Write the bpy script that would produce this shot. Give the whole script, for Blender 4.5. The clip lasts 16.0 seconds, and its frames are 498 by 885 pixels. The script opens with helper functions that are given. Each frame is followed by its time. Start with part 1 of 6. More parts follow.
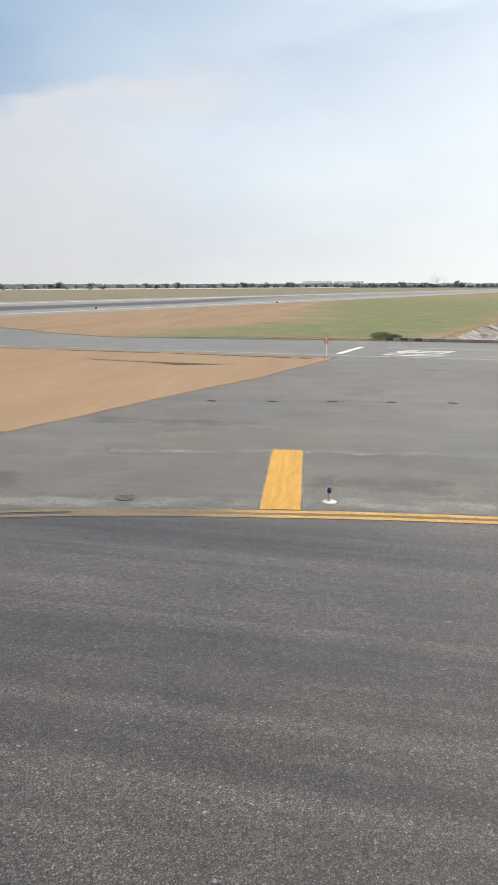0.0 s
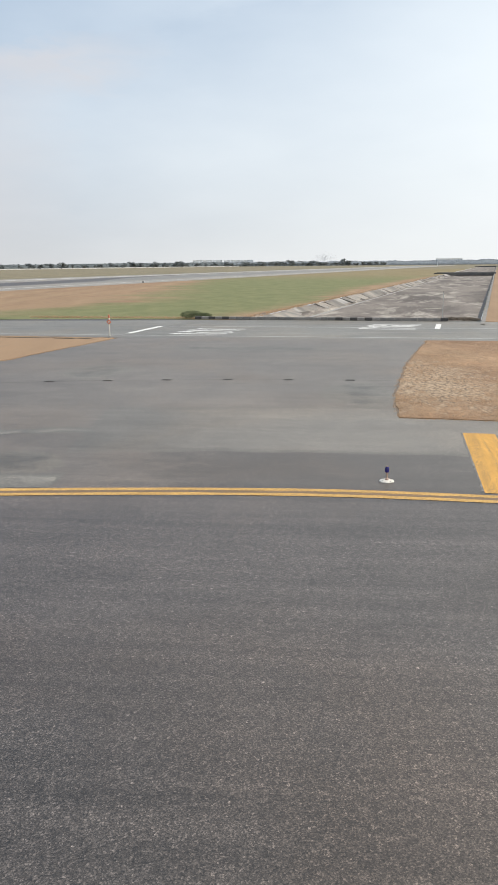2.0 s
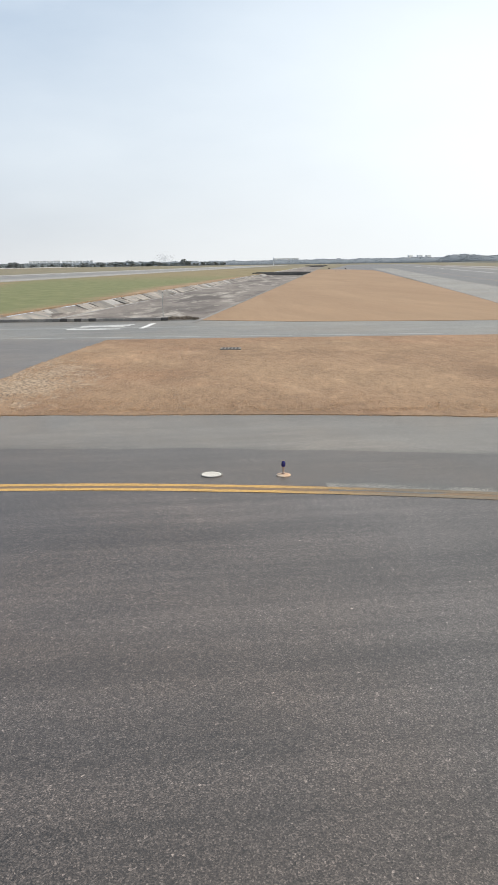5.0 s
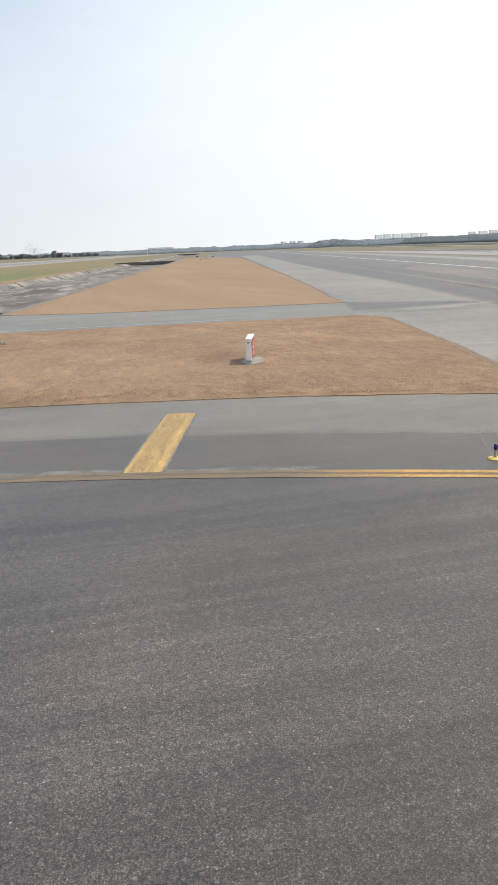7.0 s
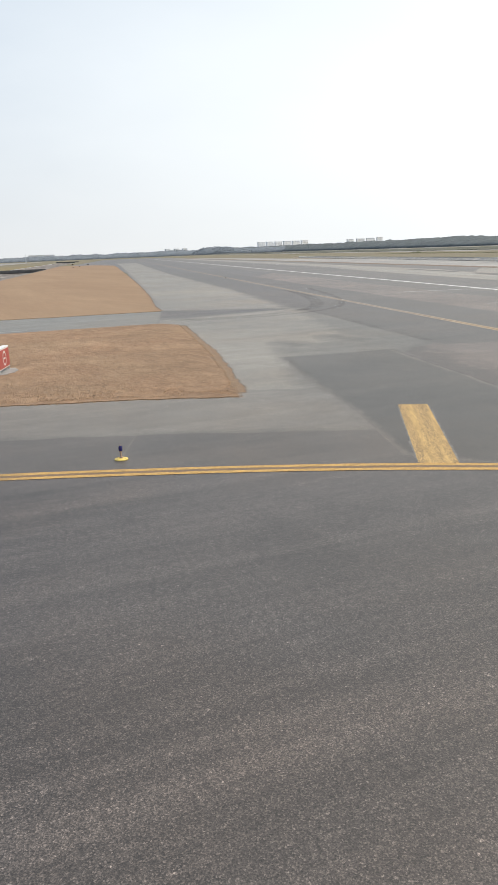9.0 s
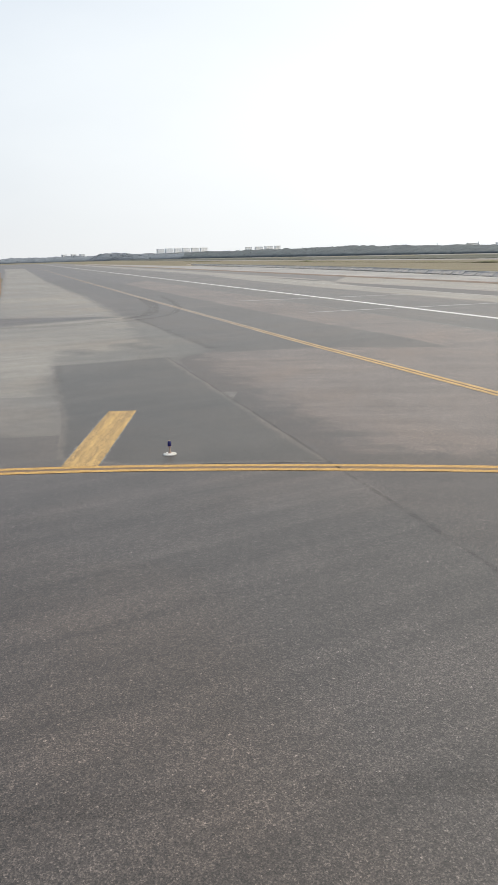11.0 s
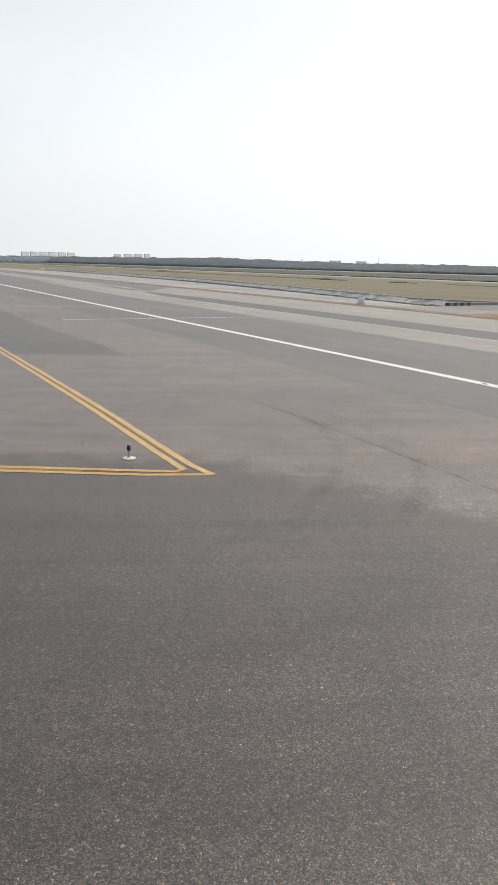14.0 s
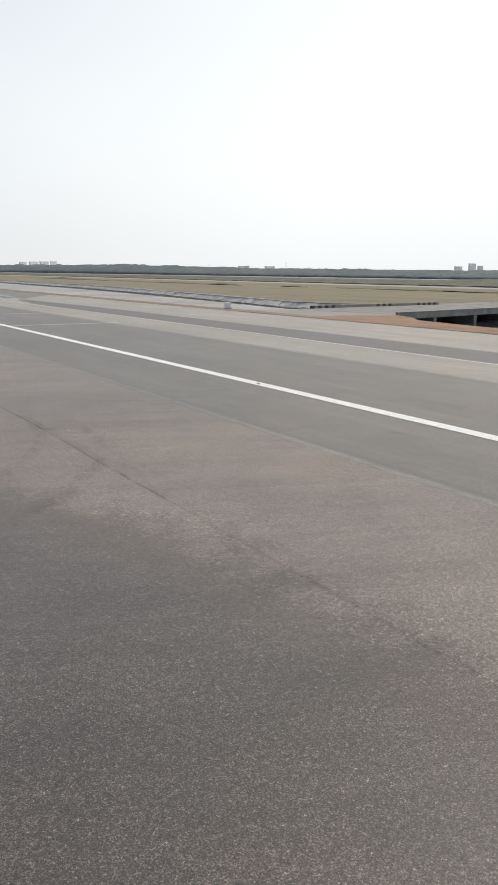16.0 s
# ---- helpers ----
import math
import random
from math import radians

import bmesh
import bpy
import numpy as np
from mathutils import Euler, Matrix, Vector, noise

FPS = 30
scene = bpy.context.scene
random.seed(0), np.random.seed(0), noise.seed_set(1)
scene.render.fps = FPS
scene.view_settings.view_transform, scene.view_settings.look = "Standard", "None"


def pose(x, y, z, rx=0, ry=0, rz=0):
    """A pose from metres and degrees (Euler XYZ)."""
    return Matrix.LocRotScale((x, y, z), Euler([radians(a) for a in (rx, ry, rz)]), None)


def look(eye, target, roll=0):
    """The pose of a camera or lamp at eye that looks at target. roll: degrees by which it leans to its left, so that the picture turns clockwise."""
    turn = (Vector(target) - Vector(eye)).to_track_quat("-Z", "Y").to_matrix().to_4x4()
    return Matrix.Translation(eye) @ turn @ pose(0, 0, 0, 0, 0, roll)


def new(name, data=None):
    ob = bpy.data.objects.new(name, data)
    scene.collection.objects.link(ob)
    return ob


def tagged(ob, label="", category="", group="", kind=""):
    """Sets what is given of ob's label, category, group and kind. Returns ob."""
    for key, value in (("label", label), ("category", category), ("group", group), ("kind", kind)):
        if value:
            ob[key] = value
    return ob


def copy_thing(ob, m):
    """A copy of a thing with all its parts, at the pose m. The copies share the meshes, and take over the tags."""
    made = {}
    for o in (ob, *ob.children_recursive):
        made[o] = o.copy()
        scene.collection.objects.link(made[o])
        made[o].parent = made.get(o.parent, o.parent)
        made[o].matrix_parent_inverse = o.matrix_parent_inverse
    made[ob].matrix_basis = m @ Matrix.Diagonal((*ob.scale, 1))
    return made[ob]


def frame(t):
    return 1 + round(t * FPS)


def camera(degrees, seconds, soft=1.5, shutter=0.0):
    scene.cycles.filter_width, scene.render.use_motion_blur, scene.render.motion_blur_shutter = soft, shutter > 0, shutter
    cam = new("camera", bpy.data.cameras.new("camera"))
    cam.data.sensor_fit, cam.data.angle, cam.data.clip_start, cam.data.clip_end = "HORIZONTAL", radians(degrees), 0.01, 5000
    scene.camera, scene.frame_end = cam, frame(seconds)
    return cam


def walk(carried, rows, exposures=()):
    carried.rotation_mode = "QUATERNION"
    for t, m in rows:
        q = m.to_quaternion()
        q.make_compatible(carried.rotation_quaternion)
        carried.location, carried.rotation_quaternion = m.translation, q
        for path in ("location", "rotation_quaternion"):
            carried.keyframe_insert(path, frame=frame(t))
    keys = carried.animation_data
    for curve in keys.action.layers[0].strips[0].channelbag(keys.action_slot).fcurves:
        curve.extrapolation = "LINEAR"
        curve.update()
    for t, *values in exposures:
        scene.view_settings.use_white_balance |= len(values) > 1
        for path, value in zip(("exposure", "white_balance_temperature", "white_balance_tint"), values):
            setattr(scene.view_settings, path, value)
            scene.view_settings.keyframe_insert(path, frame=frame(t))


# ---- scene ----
from mathutils.geometry import delaunay_2d_cdt

# One long lens; the camera rides at a cabin window five metres above the taxiway.
cam = camera(36.43, 16.0)
PATH = [
    (0.0, 0.00, -0.00, 5.0, 13.87, -11.67, -0.08),
    (0.5, 2.12, 0.24, 5.0, 12.07, -11.85, -0.64),
    (1.0, 4.17, 0.48, 5.0, 10.18, -11.79, -0.27),
    (1.5, 6.09, 0.63, 5.0, 8.41, -13.60, 0.04),
    (2.0, 7.99, 0.65, 5.0, 6.02, -13.22, -0.50),
    (2.5, 9.94, 0.52, 5.0, 3.52, -13.95, -1.15),
    (3.0, 11.86, 0.33, 5.0, 0.60, -13.51, -1.24),
    (3.5, 13.83, 0.10, 5.0, -1.83, -13.15, -1.57),
    (3.7, 14.57, -0.03, 5.0, -2.69, -13.15, -1.67),
    (5.8, 21.89, -1.58, 5.0, -6.95, -13.93, -1.65),
    (6.0, 22.57, -1.79, 5.0, -7.48, -14.75, -3.14),
    (6.5, 24.20, -2.43, 5.0, -11.58, -13.93, -2.68),
    (7.0, 25.76, -3.10, 5.0, -14.04, -14.36, -2.21),
    (7.5, 27.29, -3.83, 5.0, -15.41, -15.24, -2.55),
    (8.0, 28.74, -4.65, 5.0, -18.45, -14.20, -2.25),
    (8.5, 30.09, -5.49, 5.0, -20.04, -14.40, -2.35),
    (9.0, 31.43, -6.35, 5.0, -22.41, -14.16, -2.30),
    (9.2, 31.97, -6.72, 5.0, -24.17, -13.55, -2.04),
    (11.5, 37.98, -11.17, 5.0, -31.73, -13.72, -1.74),
    (12.0, 39.31, -12.27, 5.0, -34.59, -13.12, -1.97),
    (12.5, 40.64, -13.42, 5.0, -35.83, -13.53, -2.49),
    (13.0, 41.93, -14.61, 5.0, -36.77, -13.58, -3.08),
    (13.5, 43.18, -15.81, 5.0, -38.35, -13.39, -0.64),
    (14.0, 44.44, -17.02, 5.0, -39.86, -13.21, 1.07),
    (14.5, 45.65, -18.23, 5.0, -41.21, -13.65, 1.24),
    (15.0, 46.77, -19.36, 5.0, -43.36, -13.33, 1.56),
    (15.5, 47.86, -20.42, 5.0, -44.31, -13.52, 1.01),
    (16.0, 48.92, -21.43, 5.0, -46.24, -12.72, 0.40),
]


def ride(x, y, z, yaw, pitch, roll):
    """A pose from a place, a heading to the left of +y, a tilt up and a lean to the left."""
    a, b = radians(yaw), radians(pitch)
    ahead = Vector((-math.sin(a) * math.cos(b), math.cos(a) * math.cos(b), math.sin(b)))
    return look((x, y, z), Vector((x, y, z)) + ahead, roll)


walk(cam, [(t, ride(x, y, z, yaw, pitch, roll)) for t, x, y, z, yaw, pitch, roll in PATH],
     exposures=((0.0, 0.04, 6900, 10), (1.0, 0.0, 6850, 10), (2.5, -0.1, 6780, 10), (3.5, -0.1, 6750, 10), (6.5, -0.06, 6700, 10), (9.0, -0.18, 6760, 10.8), (12.5, -0.24, 6780, 11.5), (16.0, -0.38, 6760, 11.5)))

# ---- light ----
SUN_AZ = radians(92)       # clockwise from +y
SUN_EL = radians(54)
sun = new("sun", bpy.data.lights.new("sun", "SUN"))
sun.data.energy, sun.data.angle, sun.data.color = 2.6, radians(1.2), (1.0, 0.92, 0.8)
toward_sun = Vector((math.sin(SUN_AZ) * math.cos(SUN_EL), math.cos(SUN_AZ) * math.cos(SUN_EL), math.sin(SUN_EL)))
sun.matrix_world = look(toward_sun * 200, (0, 0, 0))

world = bpy.data.worlds.new("hazy_sky")
scene.world = world
world.use_nodes = True
wn, wl = world.node_tree.nodes, world.node_tree.links
background = wn["Background"]
sky = wn.new("ShaderNodeTexSky")
sky.sky_type, sky.sun_disc = "NISHITA", False
sky.sun_elevation, sky.sun_rotation = SUN_EL, SUN_AZ
sky.air_density, sky.dust_density, sky.ozone_density = 1.0, 4.0, 1.5


def wmath(op, a, b=None, clamp=False):
    n = wn.new("ShaderNodeMath")
    n.operation, n.use_clamp = op, clamp
    for i, v in enumerate((a, b)):
        if v is None:
            continue
        if isinstance(v, (int, float)):
            n.inputs[i].default_value = v
        else:
            wl.new(v, n.inputs[i])
    return n.outputs[0]


# High thin cloud and summer haze: whiter towards the sun's side and towards the horizon.
wtc = wn.new("ShaderNodeTexCoord")
wsep = wn.new("ShaderNodeSeparateXYZ")
wl.new(wtc.outputs["Generated"], wsep.inputs[0])
wmap = wn.new("ShaderNodeMapping")
wmap.inputs["Scale"].default_value = (1.1, 1.1, 3.0)
wmap.inputs["Rotation"].default_value = (0.0, 0.35, 0.0)
wl.new(wtc.outputs["Generated"], wmap.inputs[0])
wnoise = wn.new("ShaderNodeTexNoise")
wnoise.inputs["Scale"].default_value, wnoise.inputs["Detail"].default_value = 1.6, 6.0
wnoise.inputs["Roughness"].default_value = 0.5
wl.new(wmap.outputs[0], wnoise.inputs["Vector"])
sunward = wmath("MULTIPLY", wsep.outputs[0], 0.72)
cloud = wmath("MULTIPLY", wmath("MULTIPLY", wmath("SUBTRACT", wnoise.outputs["Fac"], 0.5), 0.6), wmath("SUBTRACT", 0.8, wsep.outputs[0], True))
# The rim of the high cloud sheet, frayed, with a tongue along it and open sky above and beside it, away from the sun.
wfray = wn.new("ShaderNodeTexNoise")
wfray.inputs["Scale"].default_value, wfray.inputs["Detail"].default_value, wfray.inputs["Roughness"].default_value = 9.0, 6.0, 0.6
wstretch = wn.new("ShaderNodeMapping")
wstretch.inputs["Scale"].default_value = (0.7, 0.7, 2.2)
wl.new(wtc.outputs["Generated"], wstretch.inputs[0])
wl.new(wstretch.outputs[0], wfray.inputs["Vector"])
fray = wmath("SUBTRACT", wfray.outputs["Fac"], 0.5)
wx = wmath("ADD", wsep.outputs[0], wmath("MULTIPLY", fray, 0.16))
below_rim = wmath("ADD", wmath("SUBTRACT", wmath("ADD", 0.315, wmath("MULTIPLY", wx, 0.19)), wsep.outputs[2]), wmath("MULTIPLY", fray, 0.07))
under = wmath("MULTIPLY", below_rim, 40.0, True)
mass = wmath("MULTIPLY", wmath("SUBTRACT", -0.3, wx), 7.0, True)
tongue = wmath("MULTIPLY", wmath("MULTIPLY", wmath("SUBTRACT", 0.062, below_rim), 30.0, True), wmath("MULTIPLY", wmath("SUBTRACT", -0.2, wx), 9.0, True))
bank_of_cloud = wmath("MULTIPLY", under, wmath("MAXIMUM", mass, tongue))
open_sky = wmath("MULTIPLY", wmath("SUBTRACT", 1.0, under, True), wmath("MULTIPLY", wmath("SUBTRACT", 0.12, wsep.outputs[0]), 0.16, True))
gap = wmath("MULTIPLY", wmath("MULTIPLY", under, wmath("SUBTRACT", 1.0, bank_of_cloud)), wmath("MULTIPLY", wmath("SUBTRACT", wsep.outputs[2], 0.12), 0.6, True))
veil = wmath("ADD", wmath("SUBTRACT", wmath("SUBTRACT", wmath("ADD", 0.445, sunward), open_sky), gap), cloud, True)
low = wmath("POWER", wmath("SUBTRACT", 1.0, wmath("ABSOLUTE", wsep.outputs[2]), True), 8.0)


def wblend(f, a, b):
    n = wn.new("ShaderNodeMix")
    n.data_type = "RGBA"
    for key, v in (("Factor", f), ("A", a), ("B", b)):
        if isinstance(v, (int, float, tuple)):
            n.inputs[key].default_value = v
        else:
            wl.new(v, n.inputs[key])
    return n.outputs["Result"]


clear = wblend(0.7, sky.outputs[0], (3.45, 5.4, 8.2, 1))
thin_veil = wblend(veil, clear, (13.7, 14.58, 14.92, 1))
high = wblend(wmath("MULTIPLY", bank_of_cloud, 0.75), thin_veil, (6.9, 7.15, 7.95, 1))
rim = wblend(veil, (6.2, 6.5, 6.95, 1), (11.6, 12.3, 12.7, 1))
wl.new(wblend(low, high, rim), background.inputs["Color"])
background.inputs["Strength"].default_value = 0.1

# ---- materials ----


class Paint:
    """A node material with short calls for the nodes it is made of."""

    def __init__(self, name, rough=0.9, metal=0.0):
        self.m = bpy.data.materials.new(name)
        self.m.use_nodes = True
        self.t = self.m.node_tree
        self.bsdf = self.t.nodes["Principled BSDF"]
        self.bsdf.inputs["Roughness"].default_value = rough
        self.bsdf.inputs["Metallic"].default_value = metal
        self.pos = self.t.nodes.new("ShaderNodeNewGeometry").outputs["Position"]

    def put(self, socket, v):
        if isinstance(v, (int, float)):
            socket.default_value = v
        elif isinstance(v, (tuple, list)):
            socket.default_value = (*v, 1) if len(v) == 3 and socket.type == "RGBA" else v
        else:
            self.t.links.new(v, socket)

    def mapped(self, scale=(1, 1, 1), turn=0.0, vec=None):
        """Scaled along a direction turned from +x, and across it."""
        n = self.t.nodes.new("ShaderNodeMapping")
        n.inputs["Rotation"].default_value = (0, 0, -turn)
        self.put(n.inputs["Vector"], vec or self.pos)
        k = self.t.nodes.new("ShaderNodeMapping")
        k.inputs["Scale"].default_value = scale
        self.put(k.inputs["Vector"], n.outputs[0])
        return k.outputs[0]

    def noise(self, scale, detail=4.0, rough=0.55, vec=None, warp=0.0):
        n = self.t.nodes.new("ShaderNodeTexNoise")
        n.inputs["Scale"].default_value, n.inputs["Detail"].default_value = scale, detail
        n.inputs["Roughness"].default_value, n.inputs["Distortion"].default_value = rough, warp
        self.put(n.inputs["Vector"], vec or self.pos)
        return n.outputs["Fac"]

    def cells(self, scale, feature="F1", vec=None, out="Color"):
        n = self.t.nodes.new("ShaderNodeTexVoronoi")
        n.feature = feature
        n.inputs["Scale"].default_value = scale
        self.put(n.inputs["Vector"], vec or self.pos)
        return n.outputs[out]

    def ramp(self, v, *stops):
        n = self.t.nodes.new("ShaderNodeValToRGB")
        e = n.color_ramp.elements
        while len(e) < len(stops):
            e.new(0.5)
        for k, (p, c) in zip(e, stops):
            k.position, k.color = p, (*c, 1) if isinstance(c, tuple) else (c, c, c, 1)
        self.put(n.inputs[0], v)
        return n.outputs[0]

    def mix(self, f, a, b, how="MIX"):
        n = self.t.nodes.new("ShaderNodeMix")
        n.data_type, n.blend_type = "RGBA", how
        for s, v in (("Factor", f), ("A", a), ("B", b)):
            self.put(n.inputs[s], v)
        return n.outputs["Result"]

    def math(self, op, a, b=0.0, clamp=False):
        n = self.t.nodes.new("ShaderNodeMath")
        n.operation, n.use_clamp = op, clamp
        self.put(n.inputs[0], a)
        self.put(n.inputs[1], b)
        return n.outputs[0]

    def wear(self, cover=None, fine=14.0):
        """How far a surface still lies: it flakes away, speck by speck, over the feathered margin."""
        edge = self.t.nodes.new("ShaderNodeAttribute")
        edge.attribute_name = "core"
        core = edge.outputs["Fac"]
        flakes = self.math("MULTIPLY", self.math("SUBTRACT", self.noise(1.1, 3, 0.6), 0.5), 1.6)
        specks = self.math("MULTIPLY", self.math("SUBTRACT", self.noise(fine, 3, 0.8), 0.5), 2.4)
        rough = self.math("ADD", flakes, specks)
        if cover is not None:
            core = self.math("MULTIPLY", core, cover)
        ends = self.math("MULTIPLY", self.math("MULTIPLY", core, self.math("SUBTRACT", 1.0, core)), 4.0)
        return self.ramp(self.math("ADD", core, self.math("MULTIPLY", ends, rough)), (0.3, 0.0), (0.72, 1.0))

    def leafy(self, colour, share):
        """Lets a share of the light through, as leaves do."""
        thin = self.t.nodes.new("ShaderNodeBsdfTranslucent")
        both = self.t.nodes.new("ShaderNodeMixShader")
        self.put(thin.inputs[0], colour)
        self.put(both.inputs[0], share)
        self.put(both.inputs[1], self.bsdf.outputs[0])
        self.put(both.inputs[2], thin.outputs[0])
        self.put(self.t.nodes["Material Output"].inputs["Surface"], both.outputs[0])

    def wear_off(self, fine=5.0):
        self.put(self.bsdf.inputs["Alpha"], self.wear(None, fine))

    def done(self, colour, bump=None, depth=0.3, distance=0.01, rough=None):
        self.put(self.bsdf.inputs["Base Color"], colour)
        if rough is not None:
            self.put(self.bsdf.inputs["Roughness"], rough)
        if bump is not None:
            n = self.t.nodes.new("ShaderNodeBump")
            n.inputs["Strength"].default_value, n.inputs["Distance"].default_value = depth, distance
            self.put(n.inputs["Height"], bump)
            self.put(self.bsdf.inputs["Normal"], n.outputs[0])
        return self.m


AXIS = radians(13.4)      # the runways and the canal run this far clockwise of +y
GREY = lambda v: (v, v * 0.985, v * 0.965)


def tarmac(name, base, under=None, warm=0.0, turn=0.0, grain=1.0, blotch=1.0, streaky=0.8, cover=None, rose=0.014):
    """Worn asphalt: pale aggregate in dark binder, oil blotches, wheel streaks, and dust with brown window reflections
    painted in.
    Over its margin it gives way, speck by speck, to the neighbouring surface (under); cover thins it to scattered
    specks."""
    p = Paint(name, 0.48)
    p.bsdf.inputs["Specular IOR Level"].default_value = 0.62
    tone = lambda v, w: (v * (1.06 + w), v * (0.985 - 0.3 * w - rose), v * (0.81 - w + 1.05 * rose))
    tint = tone(base, warm)
    if under is not None:
        tint = p.mix(p.wear(cover), tone(under, warm), tint)
    wide = p.ramp(p.noise(0.05, 4, 0.6), (0.3, 1 - 0.2 * blotch), (0.7, 1 + 0.18 * blotch))
    mid = p.ramp(p.noise(0.5, 6, 0.65, warp=0.5), (0.25, 1 - 0.17 * blotch), (0.75, 1 + 0.15 * blotch))
    streak = p.ramp(p.noise(1.0, 4, 0.6, p.mapped((0.05, 0.6, 1), turn)), (0.28, 1 - 0.24 * streaky), (0.72, 1 + 0.17 * streaky))
    fine_streak = p.ramp(p.noise(1.0, 3, 0.6, p.mapped((0.035, 2.4, 1), turn)), (0.3, 1 - 0.13 * streaky), (0.7, 1 + 0.1 * streaky))
    chips = p.ramp(p.cells(66.0), (0.0, 1 - 0.42 * grain), (0.5, 1 - 0.13 * grain), (0.75, 1 + 0.18 * grain), (0.92, 1 + 0.65 * grain), (1.0, 1 + 1.5 * grain))
    stones = p.ramp(p.cells(33.0), (0.0, 1 - 0.16 * grain), (0.6, 1.0), (0.88, 1 + 0.08 * grain), (0.95, 1 + 0.7 * grain), (1.0, 1 + 1.3 * grain))
    fine = p.ramp(p.noise(46.0, 3, 0.8), (0.3, 1 - 0.52 * grain), (0.7, 1 + 0.55 * grain))
    coarse = p.ramp(p.noise(11.0, 4, 0.85), (0.3, 1 - 0.3 * grain), (0.7, 1 + 0.3 * grain))
    rubbed = p.ramp(p.noise(3.2, 6, 0.72, p.mapped((0.5, 1.4, 1), turn)), (0.55, 1.0), (0.72, 1 + 0.2 * blotch))
    c = p.mix(1.0, tint, wide, "MULTIPLY")
    for layer in (mid, streak, fine_streak, rubbed, coarse, stones, chips, fine):
        c = p.mix(1.0, c, layer, "MULTIPLY")
    # Dust, with the window's brown reflections painted in as warm patches.
    dust = p.ramp(p.noise(0.14, 5, 0.55, p.mapped((1, 1, 1), 0.7), 0.5), (0.45, 0.0), (0.68, 0.7))
    c = p.mix(dust, c, p.mix(1.0, c, (1.12, 1.0, 0.88), "MULTIPLY"))
    oil = p.ramp(p.noise(0.22, 5, 0.6, p.mapped((0.6, 1.2, 1), turn), 0.8), (0.3, 0.45 * blotch), (0.44, 0.0))
    c = p.mix(oil, c, p.mix(1.0, c, (0.64, 0.63, 0.64), "MULTIPLY"))
    return p.done(c, p.cells(66.0, out="Distance"), 0.3, 0.005)


def dry_grass(name, low, high, green=None, pale=0.25, torn=None, tuft=1.0, deep=0.6):
    """Mown dry grass over bare earth: straw, soil showing through, mowing streaks."""
    p = Paint(name, 0.95)
    c = p.mix(p.ramp(p.noise(0.12, 6, 0.62, p.mapped((1, deep, 1)), 0.6), (0.3, 0.0), (0.72, 1.0)), low, high)
    rows = p.ramp(p.noise(1.0, 5, 0.65, p.mapped((0.2, 0.4 * deep, 1), 0.1), 0.4), (0.3, 0.95), (0.72, 1.05))
    blades = p.ramp(p.noise(7.0, 6, 0.8, p.mapped((1.5, deep, 1))), (0.3, 1 - 0.34 * tuft), (0.5, 1.0), (0.72, 1 + 0.34 * tuft))
    clumps = p.ramp(p.noise(1.7, 5, 0.7, p.mapped((1.3, deep * 0.8, 1)), 0.8), (0.3, 1 - 0.24 * tuft), (0.58, 1.02), (0.78, 1 + 0.34 * tuft))
    worn = p.ramp(p.noise(0.32, 5, 0.6, p.mapped((0.8, deep, 1), 0.3), 0.4), (0.32, 1 - 0.14 * tuft), (0.7, 1 + 0.14 * tuft))
    c = p.mix(p.ramp(p.noise(0.09, 4, 0.6), (0.5, 0.0), (0.68, 0.5 * tuft)), c, p.mix(1.0, c, (1.05, 0.92, 0.88), "MULTIPLY"))
    for layer in (rows, blades, clumps, worn):
        c = p.mix(1.0, c, layer, "MULTIPLY")
    straw = p.ramp(p.noise(0.45, 6, 0.7, p.mapped((0.9, deep, 1), 0.2), 0.5), (0.56, 0.0), (0.72, pale))
    c = p.mix(straw, c, tuple(min(1, v * 1.7 + 0.04) for v in high))
    if green:
        c = p.mix(green(p), c, p.mix(p.ramp(p.noise(0.3, 7, 0.78, p.mapped((1.0, 0.5, 1))), (0.32, 0.0), (0.68, 1.0)), (0.105, 0.135, 0.045), (0.205, 0.205, 0.088)))
    if torn:
        c = p.mix(torn(p), c, p.mix(p.ramp(p.noise(5.2, 6, 0.8, p.mapped((1.3, 0.6, 1))), (0.42, 0.0), (0.56, 1.0)), (0.13, 0.1, 0.074), (0.56, 0.42, 0.29)))
    return p.done(c, p.noise(13.0, 6, 0.8), 0.9 * tuft, 0.06)


